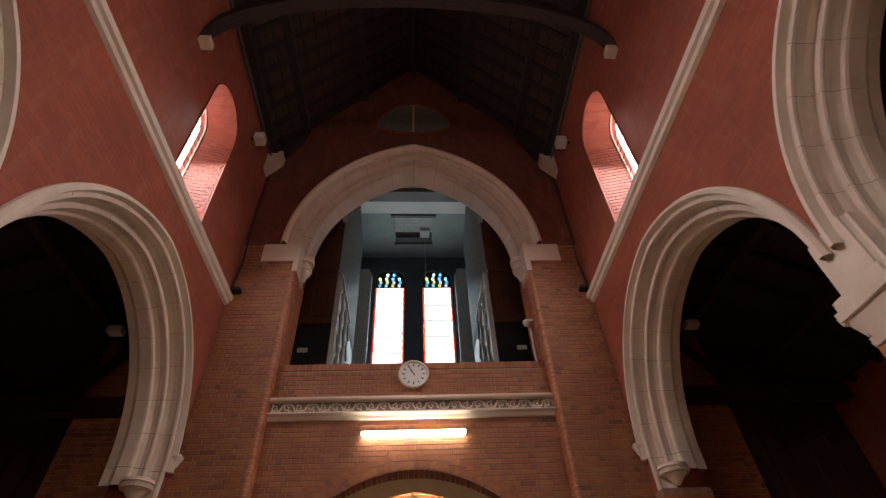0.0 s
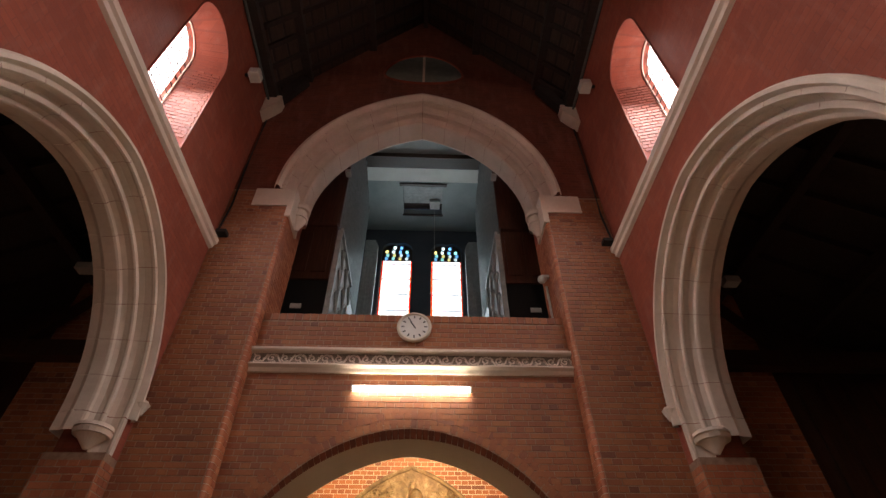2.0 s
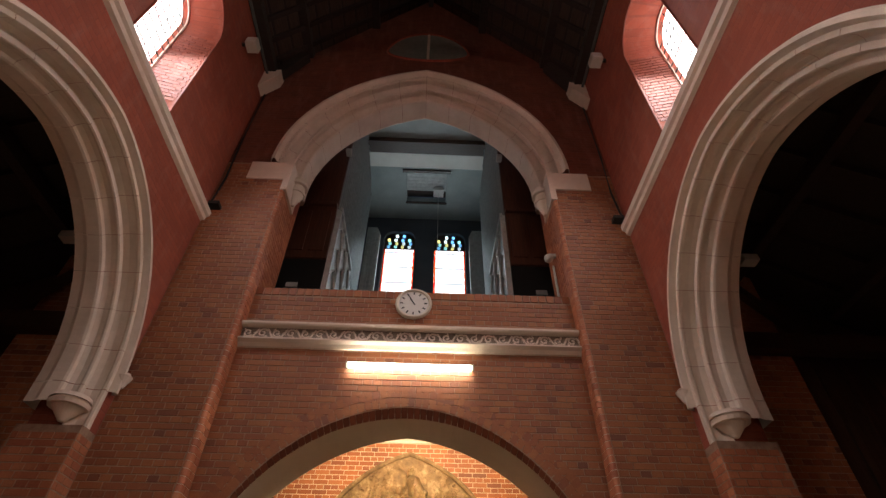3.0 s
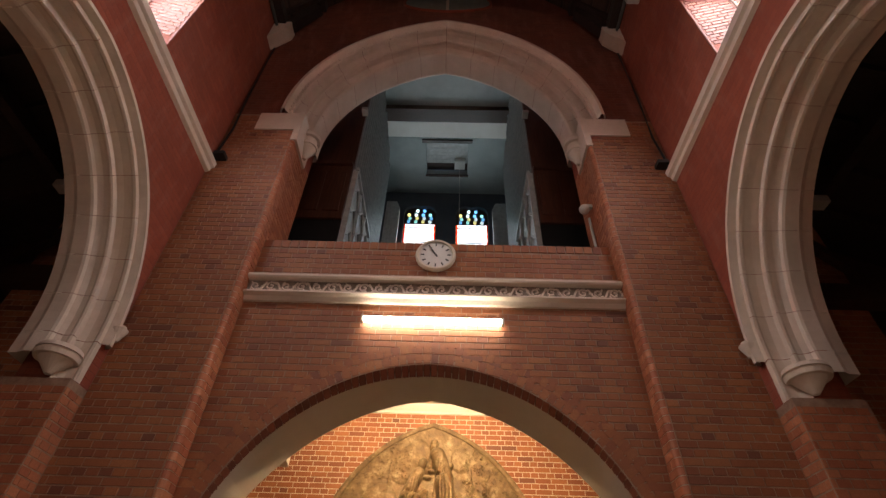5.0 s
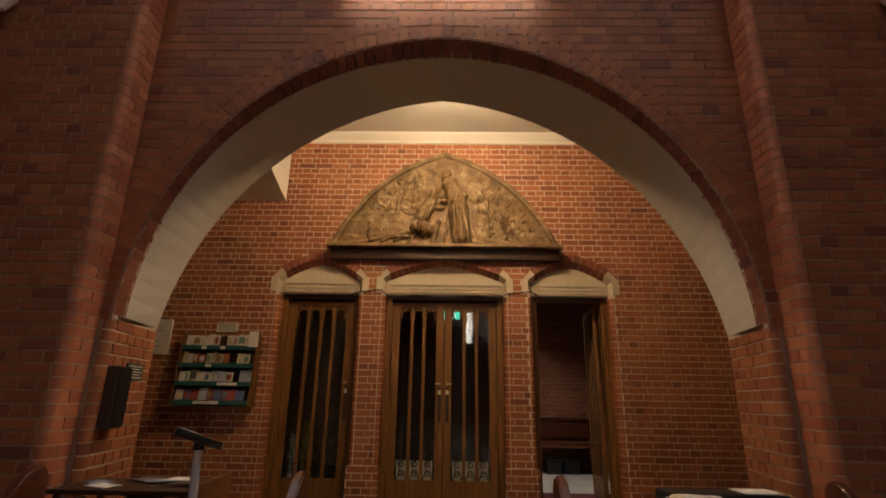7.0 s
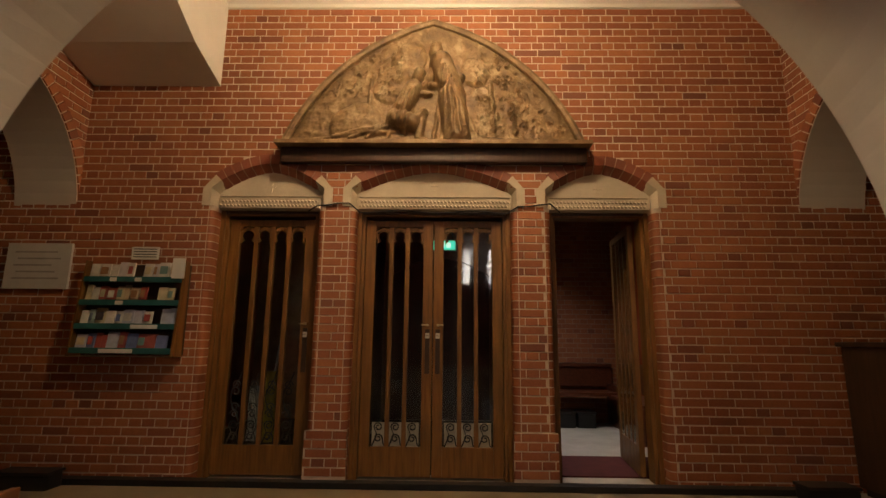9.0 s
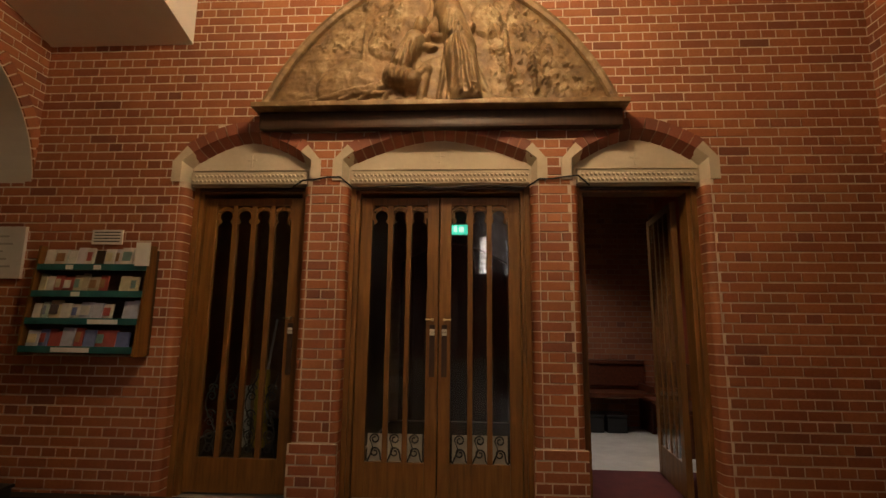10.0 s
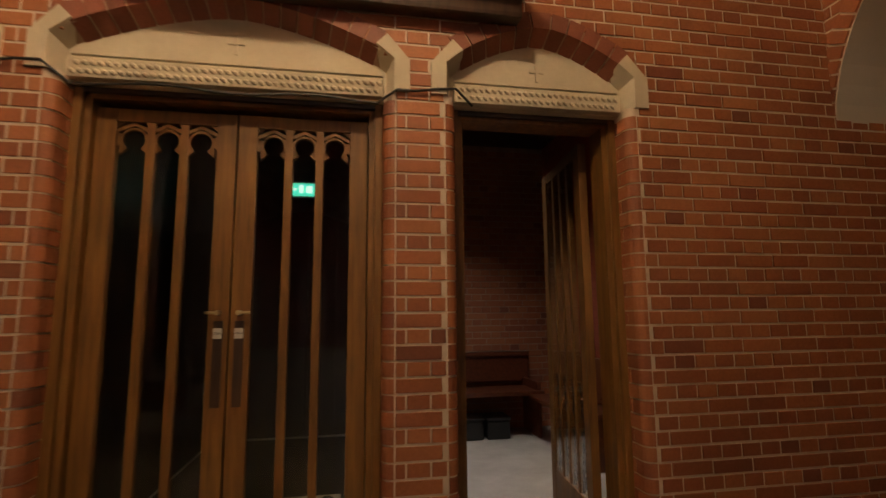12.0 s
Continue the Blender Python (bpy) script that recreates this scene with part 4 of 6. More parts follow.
for s in (-1, 1):
    w = thing("stained_window", "tall bright stained glass window with a red border", "window", (s * 0.875, 14.4, 7.0), "tower windows", "structure")
    g = part("pane", box((s * 0.875 - 0.475, 14.44, 7.0), (s * 0.875 + 0.475, 14.446, 12.95)), LEADED, w)
    g.visible_shadow = False
    for q in (-1, 1):
        for i in range(40):
            z = 7.0 + i * 0.149
            g = part("border_pane", box((s * 0.875 + q * 0.505 - 0.025 + 0.012 * (i % 2) * q, 14.44, z), (s * 0.875 + q * 0.505 + 0.03, 14.446, z + 0.145)), STAIN_WARM, w)
            g.visible_shadow = False
    for i in range(9):
        z = 7.5 + i * 0.66
        part("saddle_bar", box((s * 0.875 - 0.53, 14.42, z - 0.008), (s * 0.875 + 0.53, 14.435, z + 0.008)), BLACK, w)
    # tracery with small lights; their own glow stands for daylight through the glass
    tb = bmesh.new()
    o = legs(arch(s * 0.875, 13.35, 0.535, -0.18, 10), 12.95)
    add_prism(tb, o, TP, 0.13, 0.15)
    part("tracery_panel", tb, OAK_DARK, w)
    for r, n, zz in ((0, 4, 13.04), (1, 4, 13.20), (2, 4, 13.36), (3, 2, 13.56)):
        for i in range(n):
            u = s * 0.875 + (i - (n - 1) / 2) * 0.24 + (0.02 if r % 2 else -0.02)
            g = part("tracery_light", add_prism(bmesh.new(), [(u + 0.055 * math.cos(math.pi * k / 4), zz + 0.075 * math.sin(math.pi * k / 4)) for k in range(8)], TP, 0.115, 0.128), emit("glowing_glass_%d" % (r * 4 + i), ((0.15, 0.45, 0.9), (0.3, 0.8, 0.8), (0.9, 0.75, 0.25), (0.7, 0.9, 0.95))[(i + r) % 4], 2.0 if r > 1 else 1.0) if s < 0 else bpy.data.materials["glowing_glass_%d" % (r * 4 + i)], w)
tagged(part("backdrop", box((-3, 16, 5), (3, 16.05, 15.5)), HAZE), "bright overcast sky outside the tower windows", "sky", kind="structure")
for s in (-1, 1):
    sh = thing("window_shutter", "pale panelled splay beside the tower window", "panel", (s * 1.7, 13.9, 7))
    bm = bmesh.new()
    add_prism(bm, [(s * 1.50, 5.4), (s * 1.95, 5.4), (s * 1.95, 13.3), (s * 1.62, 13.3), (s * 1.50, 13.0)], plane_of((0, 13.75, 0), (1, 0, 0), (0, 1, 0)), 0, 0.12)
    part("panel", bm, ORGANWHITE, sh)
    for i in range(4):
        part("batten", box((s * (1.56 + 0.1 * i) - 0.012, 13.73, 5.4), (s * (1.56 + 0.1 * i) + 0.012, 13.75, 13.0)), ORGANWHITE, sh)
    oc = thing("organ_case", "dark mahogany organ case with pale pipes", "organ", (s * 2.2, 10, 5.4), "organ cases")
    x0, x1 = sorted((s * 1.70, s * 2.88))
    part("front_panel", box((x0, 8.55, 7.28), (x1, 8.65, 8.66), 0.01), CASEWOOD, oc)
    for i in range(3):
        cxp = x0 + 0.2 + i * 0.38
        part("raised_panel", box((cxp - 0.14, 8.525, 7.45), (cxp + 0.14, 8.552, 8.5), 0.012), CASEWOOD, oc)
    part("cornice", box((x0, 8.48, 8.66), (x1, 8.72, 8.74), 0.015), CASEWOOD, oc)
    part("lower_front", box((x0, 8.60, 5.4), (x1, 8.68, 7.28)), BLACK, oc, "black lower case")
    part("side_board", box((min(s * 1.70, s * 1.76), 8.66, 5.4), (max(s * 1.70, s * 1.76), 12.0, 8.66)), CASEWOOD, oc)
    part("upper_screen", box((x0, 8.62, 8.74), (x1, 8.70, 14.36)), CASEWOOD, oc)
    part("name_plate", box((s * 2.2 - 0.1, 8.585, 6.62), (s * 2.2 + 0.1, 8.60, 6.72)), MARBLE, oc)
    # pale chevron fretwork on the inner side
    X = s * 1.64
    part("side_panel", box((min(X, s * 1.70), 8.62, 5.4), (max(X, s * 1.70), 10.6, 8.66), 0.006), ORGANWHITE, oc, "pale painted side panel")
    for i in range(3):
        y0 = 8.62 + i * 0.62
        part("fret_rail", box((min(X, X - s * 0.04), y0, 5.9), (max(X, X - s * 0.04), y0 + 0.05, 8.66)), ORGANWHITE, oc)
    for i in range(3):
        for j in range(5):
            y0, z0 = 8.66 + i * 0.62, 5.9 + j * 0.55
            cm = bmesh.new()
            add_tube(cm, [(X - s * 0.02, y0, z0), (X - s * 0.02, y0 + 0.3, z0 + 0.34), (X - s * 0.02, y0 + 0.6, z0)], 0.03, 4)
            part("chevron", cm, ORGANWHITE, oc)
    part("fret_top", box((min(X, X - s * 0.05), 8.6, 8.62), (max(X, X - s * 0.05), 10.5, 8.70)), ORGANWHITE, oc)
    for i in range(22):
        y = 8.82 + i * 0.16
        top = 13.9 - 0.35 * (i % 5 == 0) - 0.03 * i
        pb = bmesh.new()
        add_cyl(pb, (s * 1.76, y, 8.7), (s * 1.76, y, 9.0), 0.012, 0.05, 10)
        add_cyl(pb, (s * 1.76, y, 9.0), (s * 1.76, y, top), 0.05, 0.05, 10)
        part("pipe", pb, PIPEGREY, oc)
    part("pipe_board", box((min(s * 1.84, s * 1.88), 8.70, 8.7), (max(s * 1.84, s * 1.88), 12.4, 14.2)), OAK_DARK, oc)
    part("spot_lamp", box((s * 1.66 - 0.06, 8.30, 10.2), (s * 1.66 + 0.06, 8.46, 10.29), 0.01), FLOODWHITE, oc)
cctv = thing("security_camera", "white dome security camera bracketed on the brick jamb", "camera", (2.2, 7.5, 6.5))
part("bracket", box((2.08, 7.46, 6.52), (2.2, 7.52, 6.58), 0.01), FLOODWHITE, cctv)
dm = bmesh.new()
bmesh.ops.create_uvsphere(dm, u_segments=16, v_segments=8, radius=0.075, matrix=Matrix.Translation((2.08, 7.49, 6.5)))
part("dome", dm, FLOODWHITE, cctv)
part("conduit", cyl((2.17, 7.62, 5.57), (2.17, 7.62, 6.45), 0.02, None, 8), FLOODWHITE, cctv)

# ---- narthex ----
def seg(cx, half, zs, rise, n=10):
    """A low pointed door arch."""
    return [(cx - half + half * i / n, zs + rise * (1 - (1 - i / n) ** 1.65)) for i in range(n + 1)] + [(cx + half - half * i / n, zs + rise * (1 - (1 - i / n) ** 1.65)) for i in range(n - 1, -1, -1)]


def door_rise(half):
    return 0.195 + 0.03 * half


DOORS = ((-1.59, 0.50), (0.0, 0.74), (1.585, 0.485))
n_ops = []
for cx, half in DOORS:
    o = legs(seg(cx, half + 0.05, 2.66, door_rise(half) + 0.08), 0)
    n_ops.append((o, o))
wall_narthex = wall("wall_narthex", NARTHEX, -6, 6, 0, 4.9, 0.36, n_ops, MORTAR_PALE, "warm red brick wall with three arched doorways")
side_walls = []
for s, side in ((-1, "south"), (1, "north")):
    P = side_plane(s, 3.44)
    o = legs(arch(9.1, 2.36, 1.146, 0.15, 12), 0)
    side_walls.append((P, wall("wall_narthex_" + side, P, 7.90, 10.26, 0, 4.9, 0.6, [(o, o)], MORTAR_PALE, "red brick side wall with a plastered arch")))
    part("soffit", sweep(bmesh.new(), P, [arch(9.1, 2.36, 1.146, 0.15, 16, 0.004)] * 2, (-0.004, 0.604)), PLASTER, side_walls[-1][1], "cream plastered arch soffit")
    wall("wall_aisle_" + side, side_plane(s, 7.2), -9.0, 10.24, 0, 5.1, 0.4, [], REDWALL, "plain outer aisle wall in shadow")
tagged(part("ceiling", box((-7.2, 7.97, 4.712), (7.2, 10.6, 5.1)), WHITE), "white plastered entrance ceiling", "ceiling", kind="structure")
prof = [(4.585, 0.0), (4.59, -0.025), (4.62, -0.035), (4.65, -0.07), (4.69, -0.11), (4.711, -0.12)]
tagged(part("trim_cornice", sweep(bmesh.new(), NARTHEX, [[(-2.15, z), (3.5, z)] for z, _ in prof], [d for _, d in prof]), WHITE), "white moulded plaster cornice", "cornice", kind="structure")
st = bmesh.new()
add_prism(st, [(10.236, 3.72), (9.7, 3.86), (8.6, 4.42), (8.1, 4.70), (10.236, 4.70)], plane_of((-3.436, 0, 0), (0, 1, 0), (1, 0, 0)), 0, 1.286)
tagged(part("stair_soffit", st, WHITE), "white plastered underside of a stair", "soffit", kind="structure")
lamp = thing("ceiling_lamp", "warm glowing globe close under the ceiling", "lamp", (0.08, 8.3, 4.71))
part("rose", cyl((0.08, 8.3, 4.66), (0.08, 8.3, 4.711), 0.08, None, 20), BRASS, lamp)
dm = bmesh.new()
bmesh.ops.create_uvsphere(dm, u_segments=20, v_segments=10, radius=0.13, matrix=Matrix.Translation((0.08, 8.3, 4.36)))
part("globe", dm, BULB, lamp, "glowing opal globe")
part("stem", cyl((0.08, 8.3, 4.48), (0.08, 8.3, 4.67), 0.012, None, 10), BRASS, lamp)

# relief over the doors
rl = thing("relief_panel", "pointed bronze relief panel of draped forms on a ledge", "relief", (-0.02, 10.2, 3.04))


def half_width(z):
    return max(0.0, math.sqrt(max(0.0, 2.18 ** 2 - (z + 0.793) ** 2)) - 0.583)


def capsule(u, z, u0, z0, u1, z1, r):
    dx, dz = u1 - u0, z1 - z0
    t = max(0.0, min(1.0, ((u - u0) * dx + (z - z0) * dz) / (dx * dx + dz * dz)))
    d = math.hypot(u - u0 - t * dx, z - z0 - t * dz)
    return math.sqrt(max(0.0, 1 - (d / r) ** 2)) * r


FORMS = ((0.015, 0.97, 0.03, 1.03, 0.06), (0.08, 0.84, 0.20, 0.52, 0.12), (0.18, 0.50, 0.24, 0.08, 0.13), (0.27, 0.70, 0.16, 0.60, 0.05), (0.16, 0.60, -0.02, 0.62, 0.04), (0.04, 0.84, -0.04, 0.68, 0.05), (-0.04, 0.68, -0.10, 0.60, 0.035),
         (-0.15, 0.70, -0.13, 0.75, 0.058), (-0.19, 0.58, -0.31, 0.36, 0.09), (-0.20, 0.55, -0.03, 0.52, 0.035), (-0.36, 0.26, -0.20, 0.22, 0.09), (-0.20, 0.24, -0.09, 0.33, 0.05), (-0.09, 0.32, -0.13, 0.08, 0.04), (-0.13, 0.07, -0.06, 0.05, 0.03),
         (0.60, 0.15, 0.56, 0.66, 0.022), (0.80, 0.12, 0.78, 0.42, 0.02), (-0.62, 0.42, -0.60, 0.72, 0.02))
# long thin folds of the robes
FOLDS = [(0.10 + 0.03 * i, 0.74 - 0.05 * i, 0.02 + 0.085 * i, 0.05 + 0.01 * (i % 2), 0.020) for i in range(6)]
FOLDS += [(-0.30 - 0.02 * i, 0.42 - 0.07 * i, -0.45 - 0.17 * i, 0.05 + 0.012 * (i % 2), 0.022) for i in range(5)]
FOLDS += [(-0.16 - 0.05 * i, 0.54 - 0.03 * i, -0.26 - 0.035 * i, 0.12 + 0.03 * i, 0.018) for i in range(4)]
FOLDS += [(0.30 + 0.02 * i, 0.12 - 0.03 * i, 0.62 + 0.1 * i, 0.045, 0.02) for i in range(3)]
ROCKS = ((-0.26, 0.84, -0.22, 0.92, 0.16), (-0.44, 0.58, -0.40, 0.66, 0.15), (-0.80, 0.18, -0.70, 0.24, 0.20), (0.42, 0.72, 0.40, 0.80, 0.12))


def relief_height(u, z):
    h = 0.0
    for a, b, c, d, r in FORMS:
        h = max(h, 1.5 * capsule(u, z, a, b, c, d, r))
    for a, b, c, d, r in ROCKS:
        h = max(h, 0.3 * capsule(u, z, a, b, c, d, r))
    strands = 0.0
    wob = 0.02 * noise.noise((u * 5, z * 5, 3.0))
    for a, b, c, d, r in FOLDS:
        strands = max(strands, capsule(u + wob, z, a, b, c, d, r))
    h += 1.6 * strands
    h -= 1.3 * capsule(u, z, -0.12, 0.44, 0.10, 0.54, 0.03)
    w = noise.noise((u * 3, z * 2, 0))
    lumps = 0.010 * noise.fractal((u * 11, z * 11, 1.5), 0.6, 2.1, 5)
    wood = 1.0 if u > 0.42 else (0.9 if u < -0.30 and z > 0.5 else 0.10)
    leaves = 0.036 * max(0.0, noise.noise((u * 21, z * 21, 7.5)) + 0.7 * noise.noise((u * 48, z * 48, 2.5))) * wood * min(1.0, z * 6)
    ground = 0.035 * max(0.0, 1 - z / 0.08) * (0.8 + noise.noise((u * 9, z * 14, 4)))
    if u < -0.45 and z < 0.5:
        lumps += 0.004 * max(0.0, math.sin(z * 60 + 2 * w))
    return max(0.0, 0.012 + h + lumps + leaves + ground)


NZ, NU = 150, 340
rv, rf = [], []
for j in range(NZ + 1):
    z = 1.30 * (j / NZ)
    hw = half_width(z) - 0.045
    for i in range(NU + 1):
        u = max(hw, 0.002) * (2 * i / NU - 1)
        edge = min(1.0, (hw - abs(u)) / 0.05) if hw > 0 else 0.0
        rv.append((-0.02 + u, 10.2 - max(0.0, edge) * relief_height(u, z), 3.08 + z))
for j in range(NZ):
    for i in range(NU):
        a = j * (NU + 1) + i
        rf.append((a, a + 1, a + NU + 2, a + NU + 1))
sculpt = mesh_part("sculpture", rv, rf, BRONZE, rl, "gold-brown cast bronze")
for p in sculpt.data.polygons:
    p.use_smooth = True
rim = bmesh.new()
pts = [(-half_width(1.31 * i / 30), 3.08 + 1.31 * i / 30) for i in range(31)]
pts = [(-0.02 + u, z) for u, z in pts] + [(-0.02 - u, z) for u, z in pts[-2::-1]]
add_tube(rim, [NARTHEX(u, z, -0.05) for u, z in pts], 0.04, 8)
part("rim", rim, BRONZE, rl, "rounded bronze rim")
back = bmesh.new()
add_prism(back, pts, NARTHEX, -0.03, -0.008)
part("back_plate", back, BRONZE, rl)
part("ledge", box((-1.50, 10.03, 3.042), (1.48, 10.232, 3.08), 0.008), BRONZE, rl)
part("bracket_board", box((-1.47, 10.14, 2.90), (1.45, 10.232, 3.042), 0.02), OAK_DARK, rl, "dark oak support board")

# stone heads over the doors
for n, (cx, half) in enumerate(DOORS):
    hd = thing("door_head", "pale sandstone door head with a carved band", "door head", (cx, 10.3, 2.5), "door heads", "structure")
    rise = door_rise(half)
    out = [(cx - half - 0.045, 2.47)] + seg(cx, half + 0.045, 2.655, rise + 0.075) + [(cx + half + 0.045, 2.47)]
    part("tympanum", add_prism(bmesh.new(), out, NARTHEX, 0.09, 0.30), SAND, hd)
    part("fillet", box((cx - half + 0.01, 10.308, 2.60), (cx + half - 0.01, 10.335, 2.615)), SAND, hd)
    part("band", box((cx - half + 0.01, 10.283, 2.475), (cx + half - 0.01, 10.362, 2.575), 0.006), SAND, hd)
    count = int((2 * half - 0.04) / 0.035)
    bb = bmesh.new()
    for i in range(count):
        for r in (0, 1):
            bmesh.ops.create_icosphere(bb, subdivisions=1, radius=0.016, matrix=Matrix.Translation((cx - half + 0.035 + i * 0.035 + r * 0.017, 10.280, 2.502 + r * 0.042)) @ Matrix.Rotation(0.7, 4, "Y") @ Matrix.Diagonal((1.2, 0.8, 0.8, 1)))
    part("carved_beads", bb, SAND, hd)
    zc = 2.69 + 0.1 * (half - 0.5)
    part("carved_cross", add_box(box((cx - 0.007, 10.320, zc - 0.05), (cx + 0.007, 10.335, zc + 0.05)), (cx - 0.04, 10.321, zc + 0.002), (cx + 0.04, 10.3345, zc + 0.014)), SAND, hd)
    for q in (-1, 1):
        e = cx + q * half
        kn = bmesh.new()
        fr_o = [(e + q * 0.125, 2.485), (e + q * 0.125, 2.655), (e + q * 0.01, 2.79), (e - q * 0.045, 2.735), (e + q * 0.045, 2.66), (e + q * 0.045, 2.485)]
        bk_o = fr_o[:3] + [(e - q * 0.06, 2.672), (e - q * 0.003, 2.612), (e - q * 0.003, 2.485)]
        ra = [kn.verts.new(NARTHEX(u, z, -0.02)) for u, z in fr_o]
        rb2 = [kn.verts.new(NARTHEX(u, z, 0.135)) for u, z in bk_o]
        kn.faces.new(ra)
        kn.faces.new(rb2[::-1])
        for m2 in range(6):
            kn.faces.new((ra[m2], rb2[m2], rb2[(m2 + 1) % 6], ra[(m2 + 1) % 6]))
        part("kneeler", kn, SAND, hd)
    # ring of dark arch bricks
    curve = seg(cx, half, 2.64, rise, 40)
    lens = [0.0]
    for (a, za), (b, zb) in zip(curve, curve[1:]):
        lens.append(lens[-1] + math.hypot(b - a, zb - za))
    m = round((lens[-1] - 0.12) / 0.083)

    def along(d):
        for i in range(len(lens) - 1):
            if lens[i + 1] >= d:
                f = (d - lens[i]) / (lens[i + 1] - lens[i])
                (a, za), (b, zb) = curve[i], curve[i + 1]
                l = math.hypot(b - a, zb - za)
                return a + (b - a) * f, za + (zb - za) * f, -(zb - za) / l, (b - a) / l
        return (*curve[-1], 0, 1)

    for i in range(m):
        d0 = 0.06 + (lens[-1] - 0.12) * (i + 0.06) / m
        d1 = 0.06 + (lens[-1] - 0.12) * (i + 0.94) / m
        a, b = along(d0), along(d1)
        bb = bmesh.new()
        vs = []
        for p in (a, b):
            for off, dep in ((0.058, -0.010), (0.152, -0.010), (0.152, 0.088), (-0.004, 0.092)):
                vs.append(bb.verts.new(NARTHEX(p[0] + p[2] * off, p[1] + p[3] * off, dep)))
        for fc in ((0, 1, 2, 3), (7, 6, 5, 4), (0, 3, 7, 4), (3, 2, 6, 7), (2, 1, 5, 6), (1, 0, 4, 5)):
            bb.faces.new([vs[m2] for m2 in fc])
        part("brick", bb, ARCHBRICK, hd)
    # mortar bed behind the splayed bricks
    bed = bmesh.new()
    rows = [[along(lens[-1] * k2 / 24) for k2 in range(25)]] * 4
    sweep(bed, NARTHEX, [[(p[0] + p[2] * off, p[1] + p[3] * off) for p in r] for r, off in zip(rows, (0.15, 0.062, 0.004, 0.004))], (-0.002, -0.002, 0.089, 0.10))
    part("mortar_bed", bed, MORTAR, hd)

# ---- doors ----
def leaf(name, label, width, lights, hinge_right=False, at=(0, 0, 0), turn=0.0, handle=0):
    """A glazed oak leaf, hinge at its origin, running along +x."""
    ob = thing(name, label, "door", (0, 0, 0), "glazed entrance doors")
    H, T = 2.395, 0.05
    stile, low, topr = 0.095, 0.28, 0.065
    for x0, x1 in ((0, stile), (width - stile, width)):
        part("stile", box((x0, 0, 0.02), (x1, T, H), 0.006), OAK, ob)
    part("bottom_rail", box((stile, 0.002, 0.02), (width - stile, T - 0.002, low), 0.005), OAK, ob)
    part("top_rail", box((stile, 0.002, H - topr), (width - stile, T - 0.002, H), 0.005), OAK, ob)
    clear = width - 2 * stile
    w = clear / lights
    for i in range(1, lights):
        x = stile + i * w
        part("mullion", box((x - 0.021, 0.004, low), (x + 0.021, T - 0.004, H - topr), 0.006), OAK, ob)
    PL = plane_of((0, 0.012, 0), (1, 0, 0), (0, 1, 0))
    for i in range(lights):
        cx = stile + (i + 0.5) * w
        hw = w / 2 - 0.014
        th = bmesh.new()
        z1 = H - topr
        zc, rc = z1 - 0.092, hw * 0.80

        def ring_part(a0, a1, r0, r1, m):
            for k in range(m):
                b0, b1 = a0 + (a1 - a0) * k / m, a0 + (a1 - a0) * (k + 1) / m
                add_prism(th, [(cx + r * math.cos(b), zc + r * math.sin(b)) for r, b in ((r0, b0), (r1, b0), (r1, b1), (r0, b1))], PL, 0, 0.022)

        ring_part(radians(-50), radians(230), rc, rc + 0.012, 14)
        for q in (-1, 1):
            # pointed arch over the round eye, and the cusp under it
            add_prism(th, [(cx + q * w / 2, zc + 0.035), (cx + q * w / 2, zc + 0.055), (cx, z1), (cx - q * 0.0, z1 - 0.018)], PL, 0, 0.022)
            add_prism(th, [(cx + q * w / 2, z1), (cx + q * (w / 2 - 0.035), z1), (cx + q * w / 2, z1 - 0.03)], PL, 0, 0.022)
            add_prism(th, [(cx + q * w / 2, zc + 0.045), (cx + q * rc * 0.95, zc + 0.02), (cx + q * rc, zc - 0.01), (cx + q * w / 2, zc - 0.035)], PL, 0.002, 0.02)
            add_prism(th, [(cx + q * hw, zc - rc * 0.4), (cx + q * rc * 0.60, zc - rc * 0.86), (cx + q * hw, zc - rc * 1.45)], PL, 0, 0.022)
        part("tracery_head", th, OAK, ob)
        ir = bmesh.new()
        for q, base in ((1, low + 0.07), (-1, low + 0.17)):
            r0 = hw * 0.62
            pts = [(cx + q * (r0 * (1 - k / 22)) * math.cos(0.55 * k), 0.022, base + (r0 * (1 - k / 22)) * math.sin(0.55 * k)) for k in range(16)]
            add_tube(ir, pts, 0.0065, 5)
        add_tube(ir, [(cx + hw * 0.62, 0.022, low + 0.07), (cx + hw * 0.75, 0.022, low + 0.02), (cx + hw, 0.022, low)], 0.0065, 5)
        add_tube(ir, [(cx - hw * 0.62, 0.022, low + 0.17), (cx - hw * 0.2, 0.022, low + 0.10), (cx - hw * 0.9, 0.022, low)], 0.0065, 5)
        if lights > 3:
            for q in (-1, 1):
                for base in (low + 0.30, low + 0.50):
                    pts = [(cx + q * hw * 0.62 * (1 - k / 20) * math.cos(0.55 * k), 0.022, base + q * 0.03 + hw * 0.62 * (1 - k / 20) * math.sin(0.55 * k)) for k in range(15)]
                    add_tube(ir, pts, 0.006, 5)
            add_tube(ir, [(cx + hw * 0.7 * math.sin(k * 0.7), 0.022, low + 0.05 + k * 0.055) for k in range(12)], 0.006, 5)
        part("frosted_panel", box((cx - w / 2 + 0.018, 0.030, low), (cx + w / 2 - 0.018, 0.034, low + 0.21)), FROST, ob, "pale frosted lower pane") if lights == 3 else None
        part("iron_scroll", ir, BLACK, ob, "wrought iron scrollwork")
    g = part("glass", box((stile, 0.036, low), (width - stile, 0.042, H - topr)), GLASS, ob, "clear glass")
    g.visible_shadow = False
    hx = width - 0.045 if handle > 0 else 0.045
